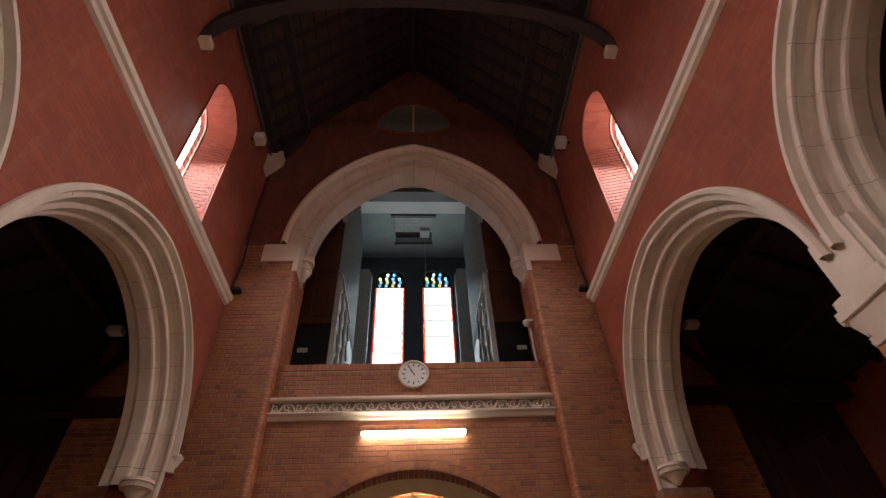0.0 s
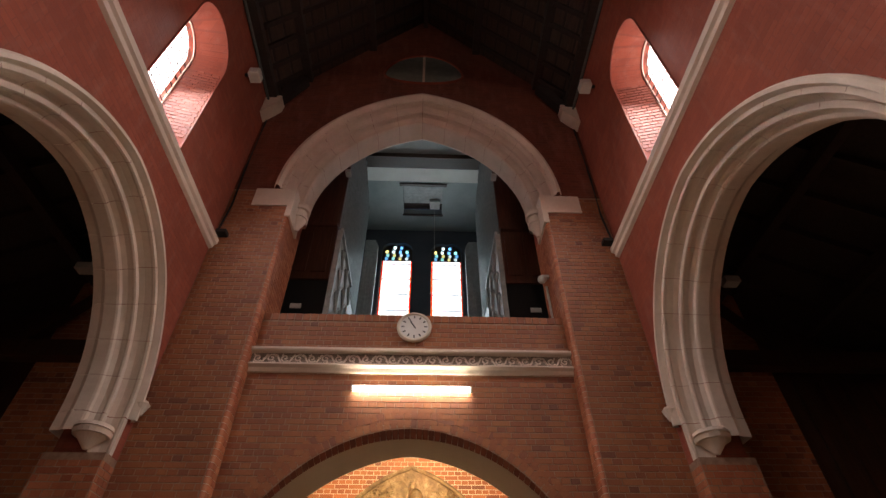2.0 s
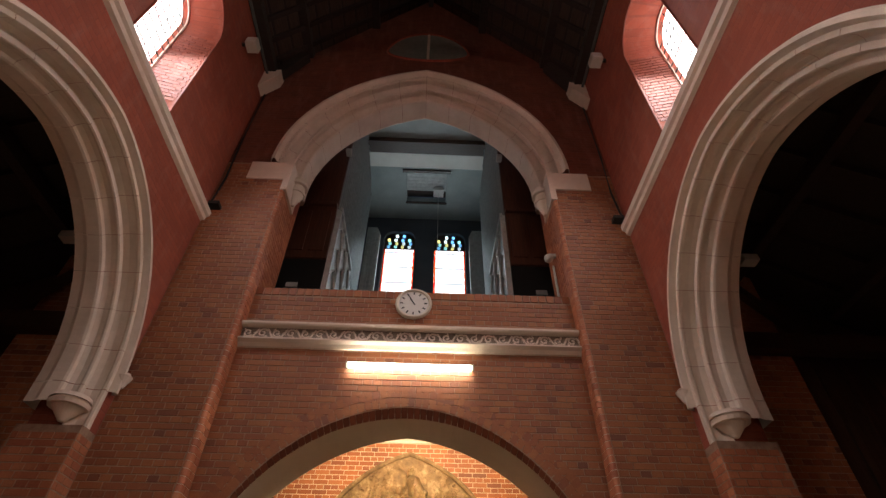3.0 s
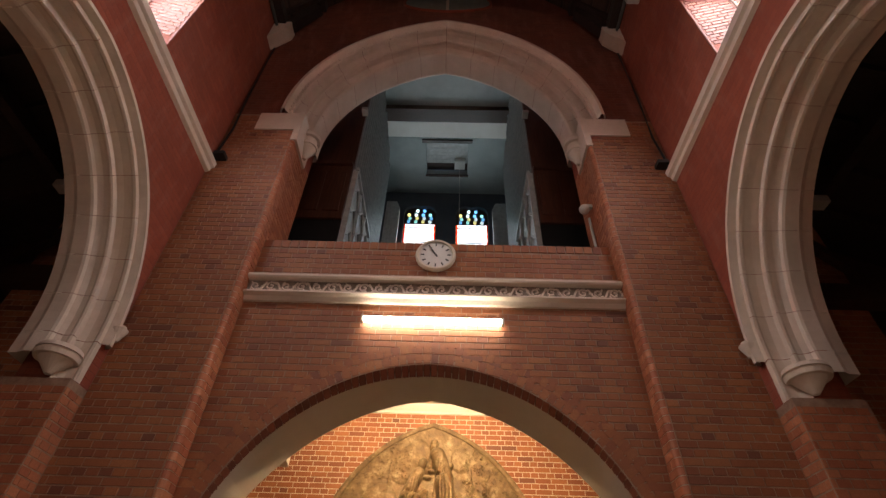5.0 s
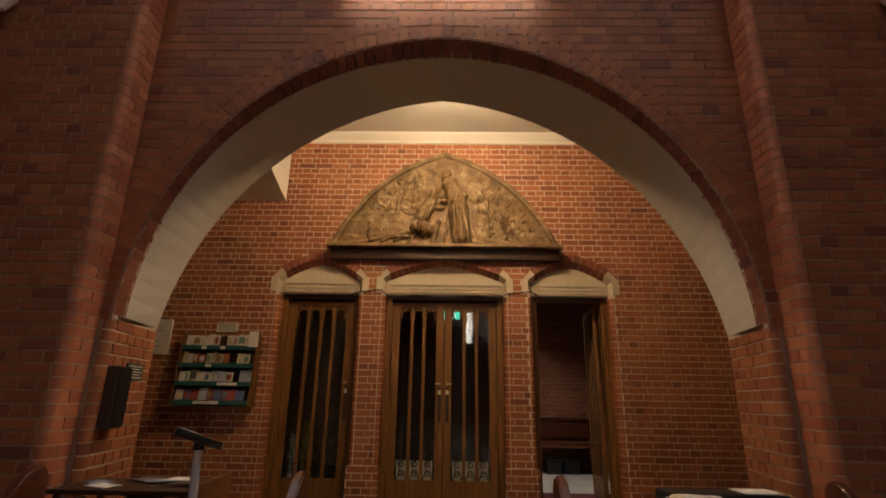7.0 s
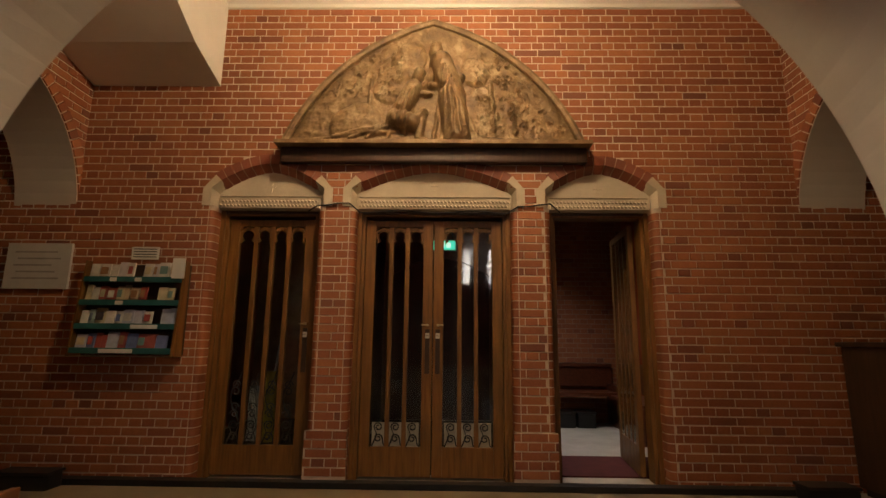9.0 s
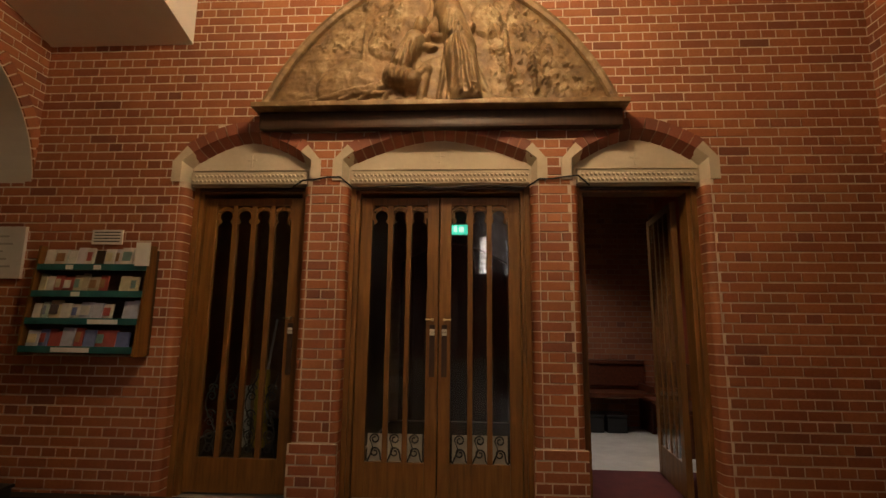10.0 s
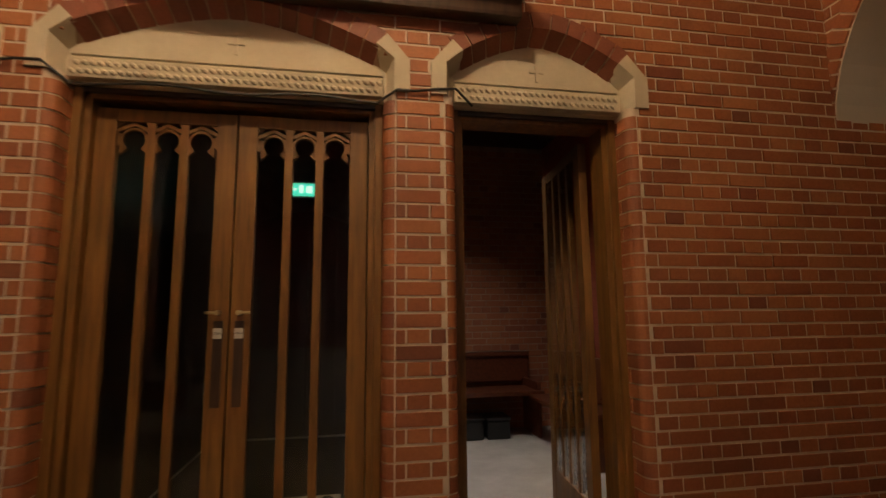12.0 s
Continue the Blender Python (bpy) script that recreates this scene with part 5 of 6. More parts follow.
    if handle:
        part("lock_plate", box((hx - 0.022, -0.008, 0.93), (hx + 0.022, 0.0, 1.34), 0.003), OAK_DARK, ob)
        hb = bmesh.new()
        add_cyl(hb, (hx, -0.045, 1.38), (hx, 0, 1.38), 0.012, None, 10)
        add_cyl(hb, (hx, -0.04, 1.38), (hx - handle * 0.055, -0.04, 1.38), 0.007, None, 10)
        part("handle", hb, BRASS, ob, "brass lever handle")
        pl = part("push_plate", box((hx - 0.02, -0.014, 1.255), (hx + 0.02, -0.008, 1.305), 0.002), MARBLE, ob, "small plate lettered PUSH")
        cu = bpy.data.curves.new("lettering", "FONT")
        cu.body, cu.size, cu.align_x, cu.align_y = "PUSH", 0.0145, "CENTER", "CENTER"
        cu.extrude = 0.0006
        tx = new("lettering", cu)
        cu.materials.append(INK)
        tx.parent = pl
        tx.matrix_basis = pose(hx, -0.0148, 1.28, 90, 0, 0)
    ob.matrix_basis = pose(at[0], at[1], at[2], 0, 0, turn)
    return ob


for n, (cx, half) in enumerate(DOORS):
    fr = thing("door_frame", "golden oak door frame in a brick opening", "door frame", (cx, 10.45, 0), "door frames", "structure")
    for q in (-1, 1):
        a, b = cx + q * half, cx + q * (half - 0.075)
        part("jamb", box((min(a, b), 10.40, 0.0), (max(a, b), 10.55, 2.47), 0.01), OAK, fr)
        a2, b2 = cx + q * half, cx + q * (half - 0.045)
        part("moulding", box((min(a2, b2), 10.37, 0.0), (max(a2, b2), 10.40, 2.47), 0.01), OAK, fr)
    part("head", box((cx - half, 10.40, 2.425), (cx + half, 10.55, 2.47), 0.008), OAK, fr)
    part("head_moulding", box((cx - half, 10.375, 2.445), (cx + half, 10.40, 2.47), 0.006), OAK_DARK, fr)
leaf("door_leaf", "closed glazed oak door leaf with tracery heads", 0.658, 3, at=(-0.662, 10.44, 0), handle=1)
leaf("door_leaf", "closed glazed oak door leaf with tracery heads", 0.658, 3, at=(0.004, 10.44, 0), handle=-1)
leaf("door_leaf", "closed narrow glazed oak door with four lights", 0.845, 4, at=(-2.012, 10.44, 0), handle=1)
leaf("door_leaf", "narrow glazed oak door standing open into the porch", 0.815, 4, at=(1.985, 10.58, 0), turn=84, handle=1)
wire = bmesh.new()
add_tube(wire, [(-1.2 + i * 0.1, 10.215, 2.50 - 0.015 * math.sin(i * 1.3)) if abs(abs(-1.2 + i * 0.1) - 0.95) < 0.16 else (-1.2 + i * 0.1, 10.27, 2.445 + 0.012 * math.sin(i * 0.9)) for i in range(25)], 0.007, 5)
tagged(part("cable", wire, BLACK), "black cable strung along the door heads", "cable")
tagged(part("threshold", box((-3.4, 10.12, 0.0), (3.4, 10.236, 0.05), 0.01), BLACK), "black stone skirting step along the wall", "step", kind="structure")

# ---- porch beyond the doors ----
tagged(part("floor_porch", box((-4, 10.24, -0.2), (4, 14.2, -0.004)), PORCHM), "pale worn porch floor", "floor", kind="structure")
tagged(part("door_mat", box((1.12, 10.62, -0.004), (2.4, 11.45, 0.012), 0.004), REDCARPET), "dark red mat on the porch floor", "mat")
PB = plane_of((0, 13.8, 0), (1, 0, 0), (0, 1, 0))
pw = wall("wall_porch", PB, -4, 4, 0, 3.6, 0.3, [(legs(seg(0.0, 0.8, 2.3, 0.3), 0),) * 2], MORTAR, "red brick back wall of the porch")
brick_stuff("brickwork", PB, courses(0.9, 3.4, 0, 3.5), BRICK, pw, "", 77)
for s in (-1, 1):
    tagged(part("wall_porch_side", box((min(s * 3.0, s * 3.3), 10.6, 0), (max(s * 3.0, s * 3.3), 13.8, 3.6)), REDWALL), "dark side wall of the porch", "wall", kind="structure")
# added boards block the side lamp so the middle of the porch stays dark
tagged(part("porch_blocker", box((0.92, 10.61, 0), (1.04, 13.79, 3.5)), OAK_DARK), "added dark board keeping light off the middle of the porch", "wall", kind="structure")
tagged(part("porch_blocker_left", box((-1.04, 10.61, 0), (-0.92, 13.79, 3.5)), OAK_DARK), "added dark board on the left keeping the middle of the porch dark", "wall", kind="structure")
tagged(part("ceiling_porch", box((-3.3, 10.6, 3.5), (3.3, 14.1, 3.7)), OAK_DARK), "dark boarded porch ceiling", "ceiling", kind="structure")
od = thing("outer_door", "dark closed outer door of the porch", "door", (0, 13.9, 0), kind="structure")
part("door_board", box((-0.8, 13.9, 0), (0.8, 13.98, 2.6)), OAK_DARK, od)
for i in range(5):
    part("batten", box((-0.78 + i * 0.33, 13.87, 0.02), (-0.60 + i * 0.33, 13.9, 2.4), 0.006), OAK_DARK, od)
es = thing("exit_sign", "green lit exit sign hanging from the porch ceiling", "sign", (0.07, 13.0, 2.65))
part("face", box((-0.10, 12.98, 2.58), (0.23, 13.02, 2.71), 0.005), EXITM, es)
part("frame", box((-0.12, 12.99, 2.565), (0.25, 13.03, 2.725), 0.005), FLOODWHITE, es)
part("hanger", cyl((0.19, 13.01, 2.72), (0.19, 13.01, 3.5), 0.01, None, 8), STEEL, es)
WHITE_LIT = emit("lit_white", (0.8, 1.0, 0.9), 2.0)
part("arrow", box((-0.07, 12.972, 2.635), (0.0, 12.98, 2.655)), WHITE_LIT, es)
part("door_mark", box((0.03, 12.972, 2.61), (0.07, 12.98, 2.69)), WHITE_LIT, es)
part("figure_mark", box((0.10, 12.972, 2.61), (0.16, 12.98, 2.68)), WHITE_LIT, es)
bn = thing("bench", "red-brown wooden porch bench against the brick wall", "bench", (1.9, 13.5, 0))
part("seat", box((1.05, 13.22, 0.46), (2.7, 13.72, 0.51), 0.012), PEW, bn)
part("backrest", box((1.05, 13.72, 0.56), (2.7, 13.77, 0.86), 0.012), PEW, bn)
part("top_rail", box((1.05, 13.69, 0.86), (2.7, 13.79, 0.91), 0.012), PEW, bn)
for x in (1.0, 2.62):
    part("end_panel", box((x, 13.25, 0), (x + 0.05, 13.75, 0.60), 0.015), PEW, bn)
for x, c in ((1.75, BLACK), (2.05, BLACK)):
    b = thing("storage_box", "black plastic box under the bench", "box", (x, 13.4, 0), "boxes under the bench")
    part("body", box((x, 13.28, 0.0), (x + 0.26, 13.6, 0.2), 0.02), c, b)
    part("lid", box((x - 0.01, 13.27, 0.2), (x + 0.27, 13.61, 0.23), 0.01), c, b)
sb = thing("side_bench", "red-brown wooden bench along the porch side", "bench", (2.8, 12.6, 0))
part("seat", box((2.5, 12.0, 0.44), (2.98, 13.2, 0.48), 0.01), PEW, sb)
part("backrest", box((2.93, 12.0, 0.5), (2.98, 13.2, 0.92), 0.01), PEW, sb)
part("end_panel", box((2.5, 12.0, 0), (2.98, 12.05, 0.44), 0.01), PEW, sb)
# added fill light; its narrow spread keeps the upper porch wall dim
pl = area_lamp("porch_fill", look((1.5, 12.0, 3.44), (1.6, 12.4, 0)), 0.5, 0.5, 30, (1.0, 0.9, 0.82))
pl.data.spread = radians(95)
pp = thing("porch_fill_case", "white case round the added porch fill light", "lamp", (1.5, 12.0, 3.5))
part("case", box((1.22, 11.72, 3.455), (1.78, 12.28, 3.499), 0.01), FLOODWHITE, pp)
# dark sheets laid to give the floor behind the glass its shade
tagged(part("floor_shade", box((-0.88, 10.62, -0.004), (0.88, 13.75, 0.014), 0.004), plain("floor_shade_brown", (0.035, 0.026, 0.018), 0.95)), "dark sheet holding the shade on the porch floor", "mat")
tagged(part("floor_shade", box((-2.9, 10.62, -0.004), (-1.06, 13.75, 0.014), 0.004), bpy.data.materials["floor_shade_brown"]), "dark sheet holding the shade on the porch floor", "mat")
mop = thing("mop", "yellow-handled mop leaning in the porch", "mop", (-2.05, 12.0, 0))
part("handle", cyl((-2.10, 12.0, 0.15), (-1.98, 12.1, 1.40), 0.014, None, 8), PAPER, mop)
part("bucket", cyl((-2.06, 12.0, 0.0), (-2.06, 12.0, 0.84), 0.085, 0.075, 20), plain("yellow_plastic", (0.6, 0.45, 0.03), 0.4), mop, "tall yellow plastic holder")
wv = bmesh.new()
for i in range(10):
    add_tube(wv, [(-2.25 + 0.05 * math.sin(i * 2 + k * 0.4), 12.0 + 0.02 * math.cos(i), 0.66 - k * 0.094) for k in range(8)], 0.018, 5)
tagged(part("hanging_cloth", wv, ORGANWHITE), "pale cloth hanging inside the porch", "cloth")

# ---- leaflet rack, plaque, signs ----
rk = thing("leaflet_rack", "teal-shelved leaflet rack full of cards on the wall", "rack", (-2.72, 10.2, 1.1))
RX0, RX1 = -3.19, -2.25
part("back_board", box((RX0, 10.20, 1.08), (RX1, 10.232, 1.90), 0.004), OAK_DARK, rk)
for x in (RX0, RX1 - 0.02):
    sd = bmesh.new()
    add_prism(sd, [(10.20, 1.07), (10.05, 1.07), (10.14, 1.93), (10.20, 1.93)], plane_of((x, 0, 0), (0, 1, 0), (1, 0, 0)), 0, 0.02)
    part("side", sd, OAK, rk, "oak side board")
rr = random.Random(12)
CARDS = [plain("card_%d" % i, c, 0.6, 0, 0.2) for i, c in enumerate(((0.74, 0.70, 0.64), (0.60, 0.50, 0.34), (0.25, 0.30, 0.40), (0.45, 0.10, 0.08), (0.10, 0.08, 0.08), (0.20, 0.32, 0.30), (0.40, 0.22, 0.10), (0.70, 0.62, 0.40), (0.16, 0.20, 0.42), (0.55, 0.58, 0.70), (0.52, 0.66, 0.60), (0.72, 0.66, 0.70)))]
for row in range(4):
    z = 1.10 + row * 0.212
    yf = 10.06 + row * 0.022
    part("shelf", box((RX0 + 0.02, yf, z), (RX1 - 0.02, 10.20, z + 0.015), 0.003), TEAL, rk, "teal shelf")
    part("lip", box((RX0 + 0.02, yf - 0.008, z - 0.005), (RX1 - 0.02, yf, z + 0.045), 0.003), TEAL, rk)
    x = RX0 + 0.04
    pal = ((3, 8, 9, 3, 0), (0, 9, 0, 10, 7), (7, 1, 7, 3, 0), (0, 0, 11, 0, 0))[row]
    while x < RX1 - 0.09:
        w = rr.choice((0.055, 0.07, 0.085, 0.10))
        h = rr.uniform(0.14, 0.172)
        if rr.random() < 0.97:
            t = 0.012 + 0.02 * rr.random()
            lb = box((x, 0, 0), (x + w - 0.005, t, h), 0.0015)
            bmesh.ops.transform(lb, matrix=Matrix.Translation((0, yf + 0.02 + 0.02 * rr.random(), z + 0.016)) @ Matrix.Rotation(radians(-9), 4, "X"), verts=lb.verts)
            c = thing("leaflet", "small printed card standing in the leaflet rack", "leaflet", (x, yf, z), "leaflets in the rack")
            part("cover", lb, CARDS[rr.choice(pal)], c)
            if rr.random() < 0.55:
                ib = box((x + 0.012, -0.0015, h * 0.35), (x + w - 0.018, 0.0, h * 0.8))
                bmesh.ops.transform(ib, matrix=Matrix.Translation((0, yf + 0.019, z + 0.016)) @ Matrix.Rotation(radians(-9), 4, "X"), verts=ib.verts)
                part("picture", ib, CARDS[rr.randrange(9)], c)
        x += w
    for k in range(1 if row < 3 else 2):
        lx = RX0 + rr.uniform(0.25, 0.6)
        part("shelf_label", box((lx, yf - 0.012, z), (lx + (0.30, 0.24, 0.07, 0.06)[row], yf - 0.008, z + 0.035)), PAPER, rk)
cd = thing("notice_card", "white notice card above the leaflet rack", "notice", (-2.7, 10.22, 2.0))
part("card", box((-2.83, 10.222, 1.955), (-2.57, 10.232, 2.075), 0.002), PAPER, cd)
for i in range(4):
    part("text_line", box((-2.81, 10.2195, 1.975 + i * 0.025), (-2.59, 10.222, 1.983 + i * 0.025)), INK, cd)
wb = thing("white_booklet", "white booklet leaning on the top shelf", "booklet", (-2.33, 10.1, 1.78))
part("cover", box((-2.36, 10.10, 1.765), (-2.245, 10.11, 1.95), 0.002), PAPER, wb)
pq = thing("wall_plaque", "pale marble memorial plaque with worn lettering", "plaque", (-3.68, 10.22, 1.68))
part("slab", box((-4.0, 10.205, 1.67), (-3.39, 10.234, 2.10), 0.005), MARBLE, pq)
for i in range(5):
    part("text_line", box((-3.92 + 0.03 * (i % 2), 10.2025, 1.76 + i * 0.062), (-3.48 - 0.04 * (i % 3), 10.2055, 1.776 + i * 0.062)), plain("faded_lettering", (0.40, 0.37, 0.34)) if i == 0 else bpy.data.materials["faded_lettering"], pq)
JAMB = pose(-2.12, 7.27, 0, 0, 0, 9.2)


def on_jamb(lo, hi, bevel):
    b = box(lo, hi, bevel)
    bmesh.ops.transform(b, matrix=JAMB, verts=b.verts)
    return b


sg = thing("green_sign", "small dark green sign on the brick jamb", "sign", (-2.18, 7.7, 1.3))
part("board", on_jamb((0.0, 0.32, 1.30), (0.016, 0.57, 1.41), 0.003), GREENSIGN, sg)
for i in range(5):
    part("text_line", on_jamb((0.0155, 0.345, 1.313 + i * 0.019), (0.018, 0.55 - 0.03 * (i % 2), 1.320 + i * 0.019), 0), PAPER, sg)

# ---- furniture by the arch ----
cbn = thing("cabinet", "dark wooden cabinet beside the brick wall", "cabinet", (3.95, 9.95, 0))
part("body", box((3.62, 9.7, 0.06), (4.4, 10.2, 1.22), 0.01), OAK_DARK, cbn)
part("top", box((3.58, 9.66, 1.22), (4.44, 10.22, 1.26), 0.01), OAK_DARK, cbn)
part("plinth", box((3.66, 9.74, 0), (4.36, 10.18, 0.06)), BLACK, cbn)
for q in (0, 1):
    d = part("door", box((3.65 + q * 0.38, 9.68, 0.12), (4.0 + q * 0.38, 9.70, 1.18), 0.006), OAK_DARK, cbn)
    part("knob", cyl((3.97 + q * 0.09, 9.66, 0.7), (3.97 + q * 0.09, 9.685, 0.7), 0.014, None, 10), BRASS, d)
hb = thing("floor_box", "low black box on the floor by the wall", "box", (3.3, 10.0, 0))
part("body", box((3.02, 9.93, 0.0), (3.42, 10.11, 0.10), 0.02), BLACK, hb)
part("lid", box((3.01, 9.92, 0.10), (3.43, 10.12, 0.125), 0.01), BLACK, hb)
hb = thing("floor_box", "low black box on the floor below the rack", "box", (-3.5, 10.0, 0))
part("body", box((-3.55, 9.93, 0.0), (-3.1, 10.11, 0.12), 0.02), BLACK, hb)
part("lid", box((-3.56, 9.92, 0.12), (-3.09, 10.12, 0.145), 0.01), BLACK, hb)

ms = thing("music_stand", "black tilted desk stand on a pale steel pole", "stand", (-1.22, 6.9, 0))
part("pole", cyl((-1.215, 6.9, 0.03), (-1.245, 6.9, 0.95), 0.022, None, 14), PALEPOLE, ms, "pale grey steel pole")
db = box((-0.105, -0.075, -0.026), (0.105, 0.075, 0.014), 0.014)
bmesh.ops.transform(db, matrix=pose(-1.245, 6.9, 0.985, -13, 15, -6), verts=db.verts)
dk = part("desk", db, BLACK, ms, "tilted black desk")
cl = box((-0.10, -0.06, 0.0145), (-0.03, 0.02, 0.019), 0.002)
bmesh.ops.transform(cl, matrix=pose(-1.245, 6.9, 0.985, -13, 15, -6), verts=cl.verts)
part("clip", cl, PAPER, dk, "white clip")
part("knob", cyl((-1.243, 6.9, 0.925), (-1.244, 6.9, 0.972), 0.032, 0.024, 14), BLACK, ms)
for i in range(3):
    a = i * 2.094 + 0.4
    part("leg", cyl((-1.216, 6.9, 0.12), (-1.215 + 0.09 * math.cos(a), 6.9 + 0.06 * math.sin(a), 0.012), 0.011, None, 8), BLACK, ms)
nb = thing("wall_box", "dark wooden box fixed to the brick jamb", "wall box", (-2.08, 7.4, 1.0))
part("case", on_jamb((-0.004, 0.06, 0.99), (0.085, 0.235, 1.375), 0.012), OAK_DARK, nb)
part("front", on_jamb((0.085, 0.07, 1.0), (0.097, 0.225, 1.365), 0.004), BLACK, nb)
part("side_strip", on_jamb((0.0, 0.235, 1.0), (0.08, 0.241, 1.365), 0.002), STEEL, nb, "grey metal edge")


def pew(x0, x1, y, label):
    p = thing("pew", label, "pew", ((x0 + x1) / 2, y, 0), "pews by the arch")
    part("seat", box((x0 + 0.05, y - 0.42, 0.42), (x1 - 0.05, y - 0.02, 0.46), 0.012), PEW, p)
    part("backrest", box((x0 + 0.05, y - 0.02, 0.30), (x1 - 0.05, y + 0.02, 0.645), 0.008), PEW, p)
    part("top_rail", box((x0 + 0.05, y - 0.035, 0.645), (x1 - 0.05, y + 0.03, 0.685), 0.012), PEW, p)
    for x in (x0, x1 - 0.05):
        o = [(y - 0.46, 0.0), (y - 0.46, 0.45), (y - 0.30, 0.60), (y - 0.14, 0.73), (y - 0.07, 0.81), (y - 0.02, 0.84), (y + 0.03, 0.845), (y + 0.07, 0.82), (y + 0.09, 0.77), (y + 0.09, 0.0)]
        e = bmesh.new()
        add_prism(e, o, plane_of((x, 0, 0), (0, 1, 0), (1, 0, 0)), 0, 0.05)
        bmesh.ops.bevel(e, geom=e.edges[:], offset=0.010, segments=3, affect="EDGES")
        part("pew_end", e, PEW, p)
    return p


pew(-2.05, -0.63, 6.8, "red-brown wooden pew with a rounded end")
pew(0.63, 2.05, 6.8, "red-brown wooden pew in front of a paper-strewn table")


def table(label, x0, x1, y0, y1, z, top, legs_mat, thick=0.025, r=0.006):
    tb = thing("side_table", label, "table", ((x0 + x1) / 2, (y0 + y1) / 2, 0))
    part("tabletop", box((x0, y0, z - thick), (x1, y1, z), r), top, tb)
    for x in (x0 + 0.03, x1 - 0.06):
        for y in (y0 + 0.02, y1 - 0.05):
            part("leg", box((x, y, 0), (x + 0.03, y + 0.03, z - thick), 0.004), legs_mat, tb)
    return tb


tl = table("dark-topped side table with brown end board", -2.08, -1.30, 6.98, 7.42, 0.705, OAK_DARK, PEW)
part("end_board", box((-1.30, 6.97, 0.30), (-1.275, 7.46, 0.735), 0.006), PEWLIGHT, tl, "varnished brown end board")
table("small table under a white cloth", -1.06, -0.66, 7.0, 7.26, 0.605, OAK_DARK, OAK_DARK)
clth = bmesh.new()
add_box(clth, (-1.075, 6.985, 0.606), (-0.645, 7.275, 0.614), 0.003)
for a, b in (((-1.083, 6.985), (-1.075, 7.275)), ((-0.645, 6.985), (-0.637, 7.275)), ((-1.08, 6.977), (-0.64, 6.985)), ((-1.08, 7.275), (-0.64, 7.283))):
    add_box(clth, (a[0], a[1], 0.40), (b[0], b[1], 0.612), 0.003)
tagged(part("tablecloth", clth, PAPER), "white cloth draped over the small table", "cloth")
table("narrow wooden table behind the pew", 0.82, 1.68, 6.87, 7.2, 0.65, PEW, PEW)
table("black table with rounded edges beside the brick jamb", 1.36, 2.06, 7.24, 7.46, 0.705, BLACK, BLACK, 0.06, 0.028)

# ---- red cushion, papers and small things ----
ck = thing("cushion", "flat red cloth cushion on the narrow table", "cushion", (1.0, 7.0, 0.65))
part("pad", box((0.85, 6.885, 0.651), (1.17, 7.17, 0.676), 0.012), REDCLOTH, ck)
rr = random.Random(5)
tray = thing("wire_tray", "shallow wire tray holding a pile of papers", "tray", (1.4, 7.04, 0.65))
for z in (0.656, 0.685):
    rw = bmesh.new()
    g = 0.0 if z < 0.67 else 0.015
    add_tube(rw, [(1.19 - g, 6.90 - g, z), (1.64 + g, 6.90 - g, z), (1.64 + g, 7.17 + g, z), (1.19 - g, 7.17 + g, z), (1.19 - g, 6.90 - g, z)], 0.004, 6)
    part("rim_wire", rw, STEEL, tray)
for i in range(10):
    rw = bmesh.new()
    x = 1.21 + i * 0.046
    add_tube(rw, [(x, 6.885, 0.685), (x, 6.90, 0.656), (x, 7.17, 0.656), (x, 7.185, 0.685)], 0.003, 5)
    part("cross_wire", rw, STEEL, tray)
for i in range(13):
    x, y = 1.41 + rr.uniform(-0.12, 0.12), 7.03 + rr.uniform(-0.05, 0.05)
    pb = box((-0.105, -0.074, 0), (0.105, 0.074, 0.004))
    bmesh.ops.transform(pb, matrix=pose(x, y, 0.6605 + i * 0.0046, rr.uniform(-1.5, 1.5), rr.uniform(-1.5, 1.5), rr.uniform(-35, 35)), verts=pb.verts)
    tagged(part("paper_sheet", pb, (PAPER, CARDS[0], PAPER, CARDS[7])[i % 4]), "loose printed sheet in the wire tray", "paper", "papers in the tray")
pb = box((1.80, 7.25, 0.7055), (2.03, 7.44, 0.7095))
tagged(part("paper_sheet", pb, PAPER), "white folded sheet on the black table", "paper")
pb = box((0.838, 6.875, 0.6505), (0.848, 7.10, 0.672))
tagged(part("booklet", pb, PAPER), "thin white booklet standing beside the cushion", "booklet")
for i in range(6):
    x, y = -1.95 + i * 0.11, 7.2 + rr.uniform(-0.12, 0.12)
    pb = box((-0.08, -0.055, 0), (0.08, 0.055, 0.003))
    bmesh.ops.transform(pb, matrix=pose(x, y, 0.7055 + i * 0.0032, 0, 0, rr.uniform(-35, 35)), verts=pb.verts)
    tagged(part("paper_sheet", pb, (CARDS[2], PAPER, CARDS[4])[i % 3]), "printed leaflet lying on the dark table", "paper", "papers on the dark table")

# ---- brickwork ----
def low_hole(z, grow=0.02):
    if z < L_SPRING:
        return [(-L_HALF - 0.052, L_HALF + 0.052)] if z < 1.70 else [(-L_HALF, L_HALF)]
    r = L_HALF + L_C + grow
    v = r * r - (z - L_SPRING) ** 2
    if v <= L_C * L_C:
        return []
    h = math.sqrt(v) - L_C
    return [(-h, h)]


def gallery_hole(z):
    if z < G_SPRING:
        return [(-2.258, 2.258)]
    r = G_HALF + G_C - 0.04
    v = r * r - (z - G_SPRING) ** 2
    if v <= G_C * G_C:
        return []
    h = math.sqrt(v) - G_C
    return [(-h, h)]


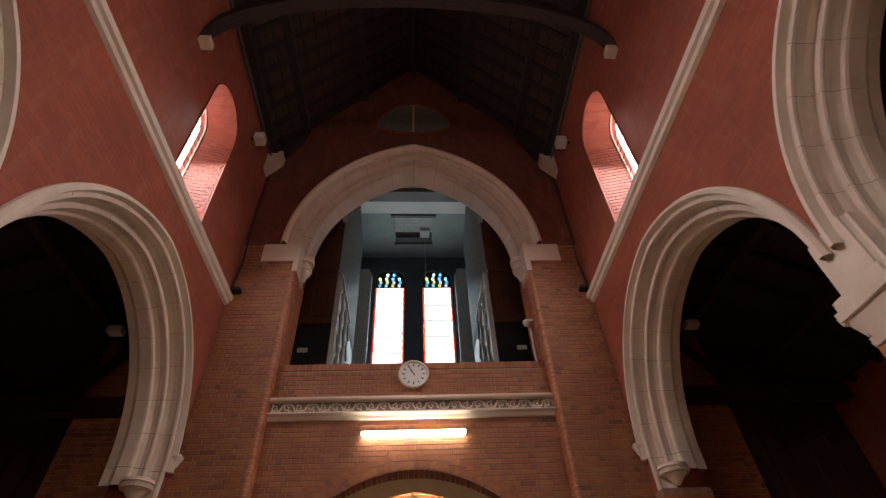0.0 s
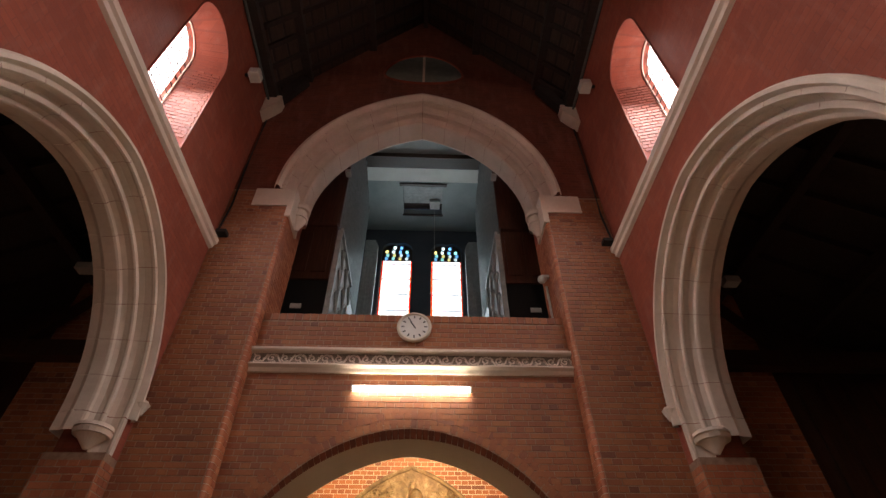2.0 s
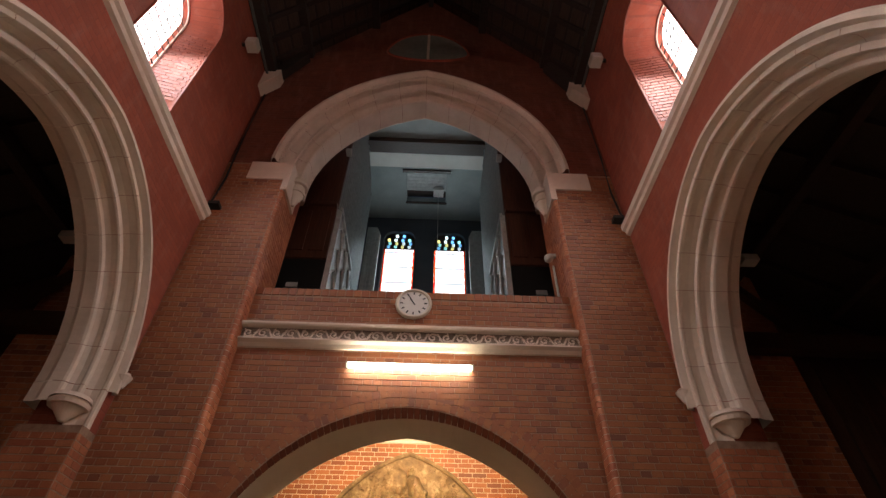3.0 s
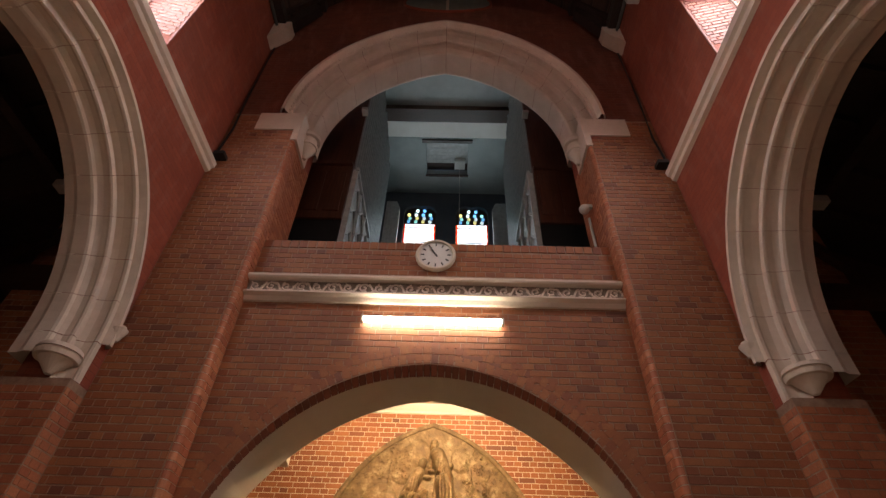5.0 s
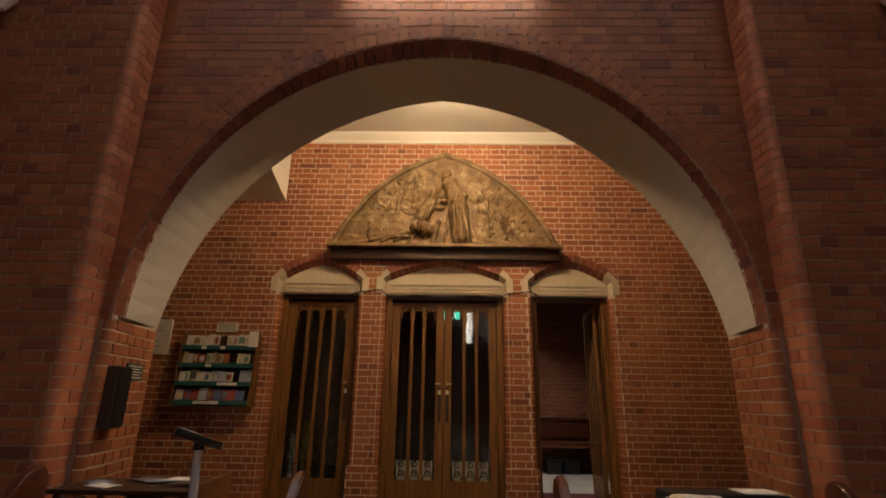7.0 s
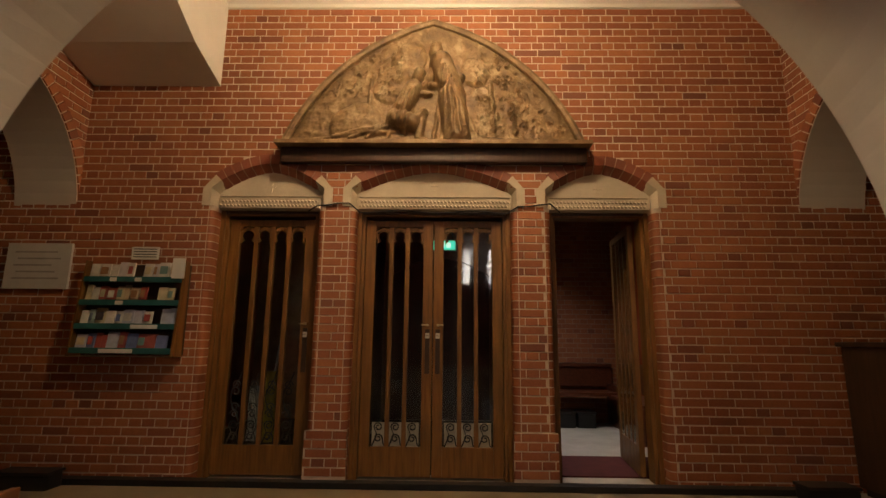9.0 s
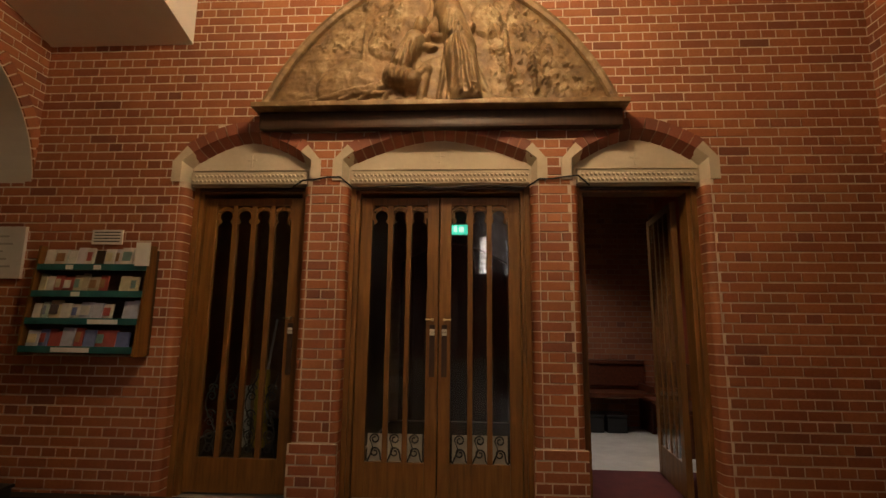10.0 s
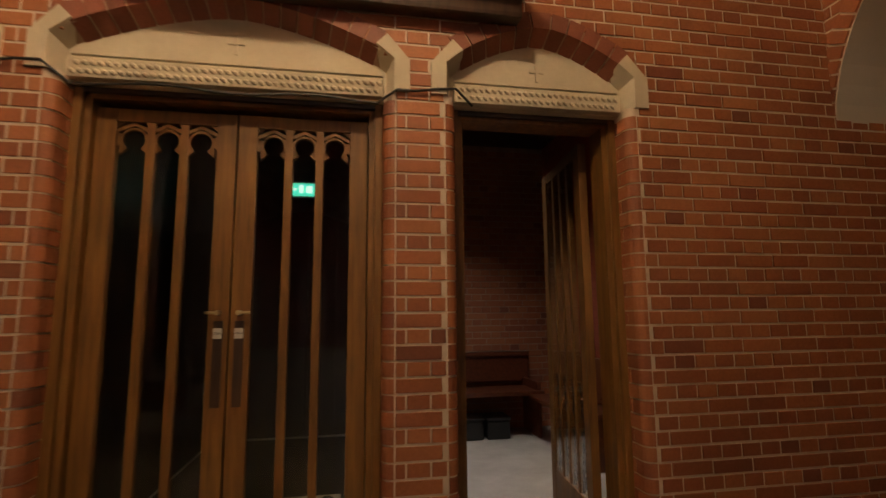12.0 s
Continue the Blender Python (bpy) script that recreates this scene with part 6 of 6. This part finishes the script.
spans = courses(-3.265, 3.265, 0, 8.05, gallery_hole)
brick_stuff("brickwork", WEST, spans, BRICK, wall_west, "dark red coursed brickwork", 2)
spans = courses(-2.195, 2.195, 0, 5.5, lambda z: low_hole(z, 0.03))
brick_stuff("brickwork", PANEL, spans, BRICK, wall_panel, "dark red coursed brickwork", 3)
cop, cof = [], []
u = -2.19
while u < 2.15:
    i = len(cop)
    brick_box(cop, cof, PANEL, u, u + 0.103, 5.45, 5.568, 0.010)
    u += 0.1125
ob = mesh_part("coping_bricks", cop, cof, BRICK, wall_panel, "brick-on-edge coping")
ob["kind"] = "stuff"
voussoirs(PANEL, 0, L_SPRING, L_HALF, L_C, 0.112, 0.083, 0.006, BRICK, wall_panel, 0.012)
voussoirs(PANEL, 0, L_SPRING, L_HALF, L_C, 0.112, 0.083, 0.005, BRICK, wall_panel, 0.132, singly=False)
for s in (-1, 1):
    J = plane_of((s * 2.2, 7.05, 0), (0, 1, 0), (s, 0, 0))
    bullnose(WEST, s * 2.2, s, 0.216, 0.0, 7.65, MORTAR_PALE, BRICK_EDGE, wall_west, "angle_bricks", 0.05, 8 + s)
    brick_stuff("jamb_bricks", J, courses(0.226, 0.84, 5.58, 7.62, None, 2), BRICK_EDGE, wall_west, "orange jamb bricks, lightened for the light on them", 18 + s)
    bullnose(PANEL, s * L_HALF, s, 0.06, 0.0, 1.70, MORTAR_PALE, BRICK, wall_panel, "bullnose_bricks", 0.045, 4 + s)
    part("jamb_mortar", add_prism(bmesh.new(), [(s * (L_HALF + 0.010), 0.05), (s * (JAMB_BACK - 0.001), 0.70), (s * (JAMB_BACK + 0.03), 0.70), (s * (L_HALF + 0.06), 0.05)], lambda a, d, z: PANEL(a, z, d), 0.0, 1.70), MORTAR_PALE, wall_panel)
    J2 = plane_of((s * (L_HALF + 0.0005), 7.27, 0), Vector((s * (JAMB_BACK - L_HALF - 0.004), 0.70, 0)).normalized(), (s, 0, 0))
    brick_stuff("jamb_bricks", J2, courses(0.06, 0.715, 0, 1.70), BRICK, wall_panel, "", 28 + s)
    J3 = plane_of((s * 3.27, 0, 0), (0, 1, 0), (s, 0, 0))
    nw = bpy.data.objects["wall_south" if s < 0 else "wall_north"]
    brick_stuff("pier_bricks", J3, courses(6.785, 7.045, 0, 3.36) + courses(2.445, 2.875, 0, 3.36), BRICK_EDGE, nw, "", 38 + s)
    J4 = plane_of((0, 6.78, 0), (1, 0, 0), (0, 1, 0))
    brick_stuff("pier_bricks", J4, courses(min(s * 3.275, s * 3.92), max(s * 3.275, s * 3.92), 0, 3.36), BRICK_EDGE, nw, "", 48 + s)


def side_hole(z):
    if z < 2.36:
        return [(9.1 - 1.146, 9.1 + 1.146)]
    r = 1.146 + 0.15 + 0.1
    v = r * r - (z - 2.36) ** 2
    if v <= 0.15 ** 2:
        return []
    h = math.sqrt(v) - 0.15
    return [(9.1 - h, 9.1 + h)]


for n, (P, w) in enumerate(side_walls):
    brick_stuff("brickwork", P, courses(7.965, 10.235, 0, 4.7, side_hole), BRICK, w, "", 58 + n)
    voussoirs(P, 9.1, 2.36, 1.146, 0.15, 0.112, 0.083, 0.014, BRICK, w, 0.006, singly=False)


def door_hole(z):
    out = []
    for cx, half in DOORS:
        if z < 2.5:
            out.append((cx - half - 0.058, cx + half + 0.058))
        elif z < 2.66:
            out.append((cx - half - 0.12, cx + half + 0.12))
        else:
            rise = door_rise(half) + 0.135
            f = (z - 2.66) / rise
            if f < 1:
                h = half * (1 - f) ** (1 / 1.65) + 0.06
                out.append((cx - h, cx + h))
    return out


spans = courses(-5.9, 5.9, 0, 4.7, door_hole)
near = [b for b in spans if 0.70 < b[0] < 2.9 and 0.9 < b[2] < 3.0][:300]
near_set = set(near)
brick_stuff("brickwork", NARTHEX, [b for b in spans if b not in near_set], BRICK, wall_narthex, "warm red coursed brickwork", 5)
shared = {}
rnd = random.Random(9)
for a, b, za, zb in near:
    key = round(b - a, 3)
    if key not in shared:
        v, f = [], []
        brick_box(v, f, lambda u, z, d: Vector((u, d, z)), 0, b - a, 0, zb - za, 0.005)
        me = bpy.data.meshes.new("brick")
        me.from_pydata([tuple(q) for q in v], [], f)
        me.materials.append(BRICK)
        shared[key] = me
    ob = new("brick", shared[key])
    ob.parent = wall_narthex
    ob.location = (a, 10.24 + rnd.uniform(-0.002, 0.002), za + rnd.uniform(-0.0012, 0.0012))
for cx, half in DOORS:
    for q in (-1, 1):
        bullnose(NARTHEX, cx + q * half, q, 0.14, 0.0, 2.49, MORTAR_PALE, BRICK, wall_narthex, seed=68 + q)
# projecting brick bases of the door piers
for x0, x1 in ((-1.09, -0.74), (0.74, 1.10)):
    base = thing("pier_base", "projecting brick base of the door pier", "pier base", (x0, 10.2, 0), "door pier bases", "structure")
    part("core", box((x0 - 0.012, 10.213, 0.05), (x1 + 0.012, 10.245, 0.45)), MORTAR_PALE, base)
    BP = plane_of((0, 10.213, 0), (1, 0, 0), (0, 1, 0))
    for a, b, za, zb in courses(x0 - 0.014, x1 + 0.014, 0.05, 0.46):
        v, f = [], []
        brick_box(v, f, BP, a, b, za, zb, 0.005)
        mesh_part("brick", v, f, BRICK, base)
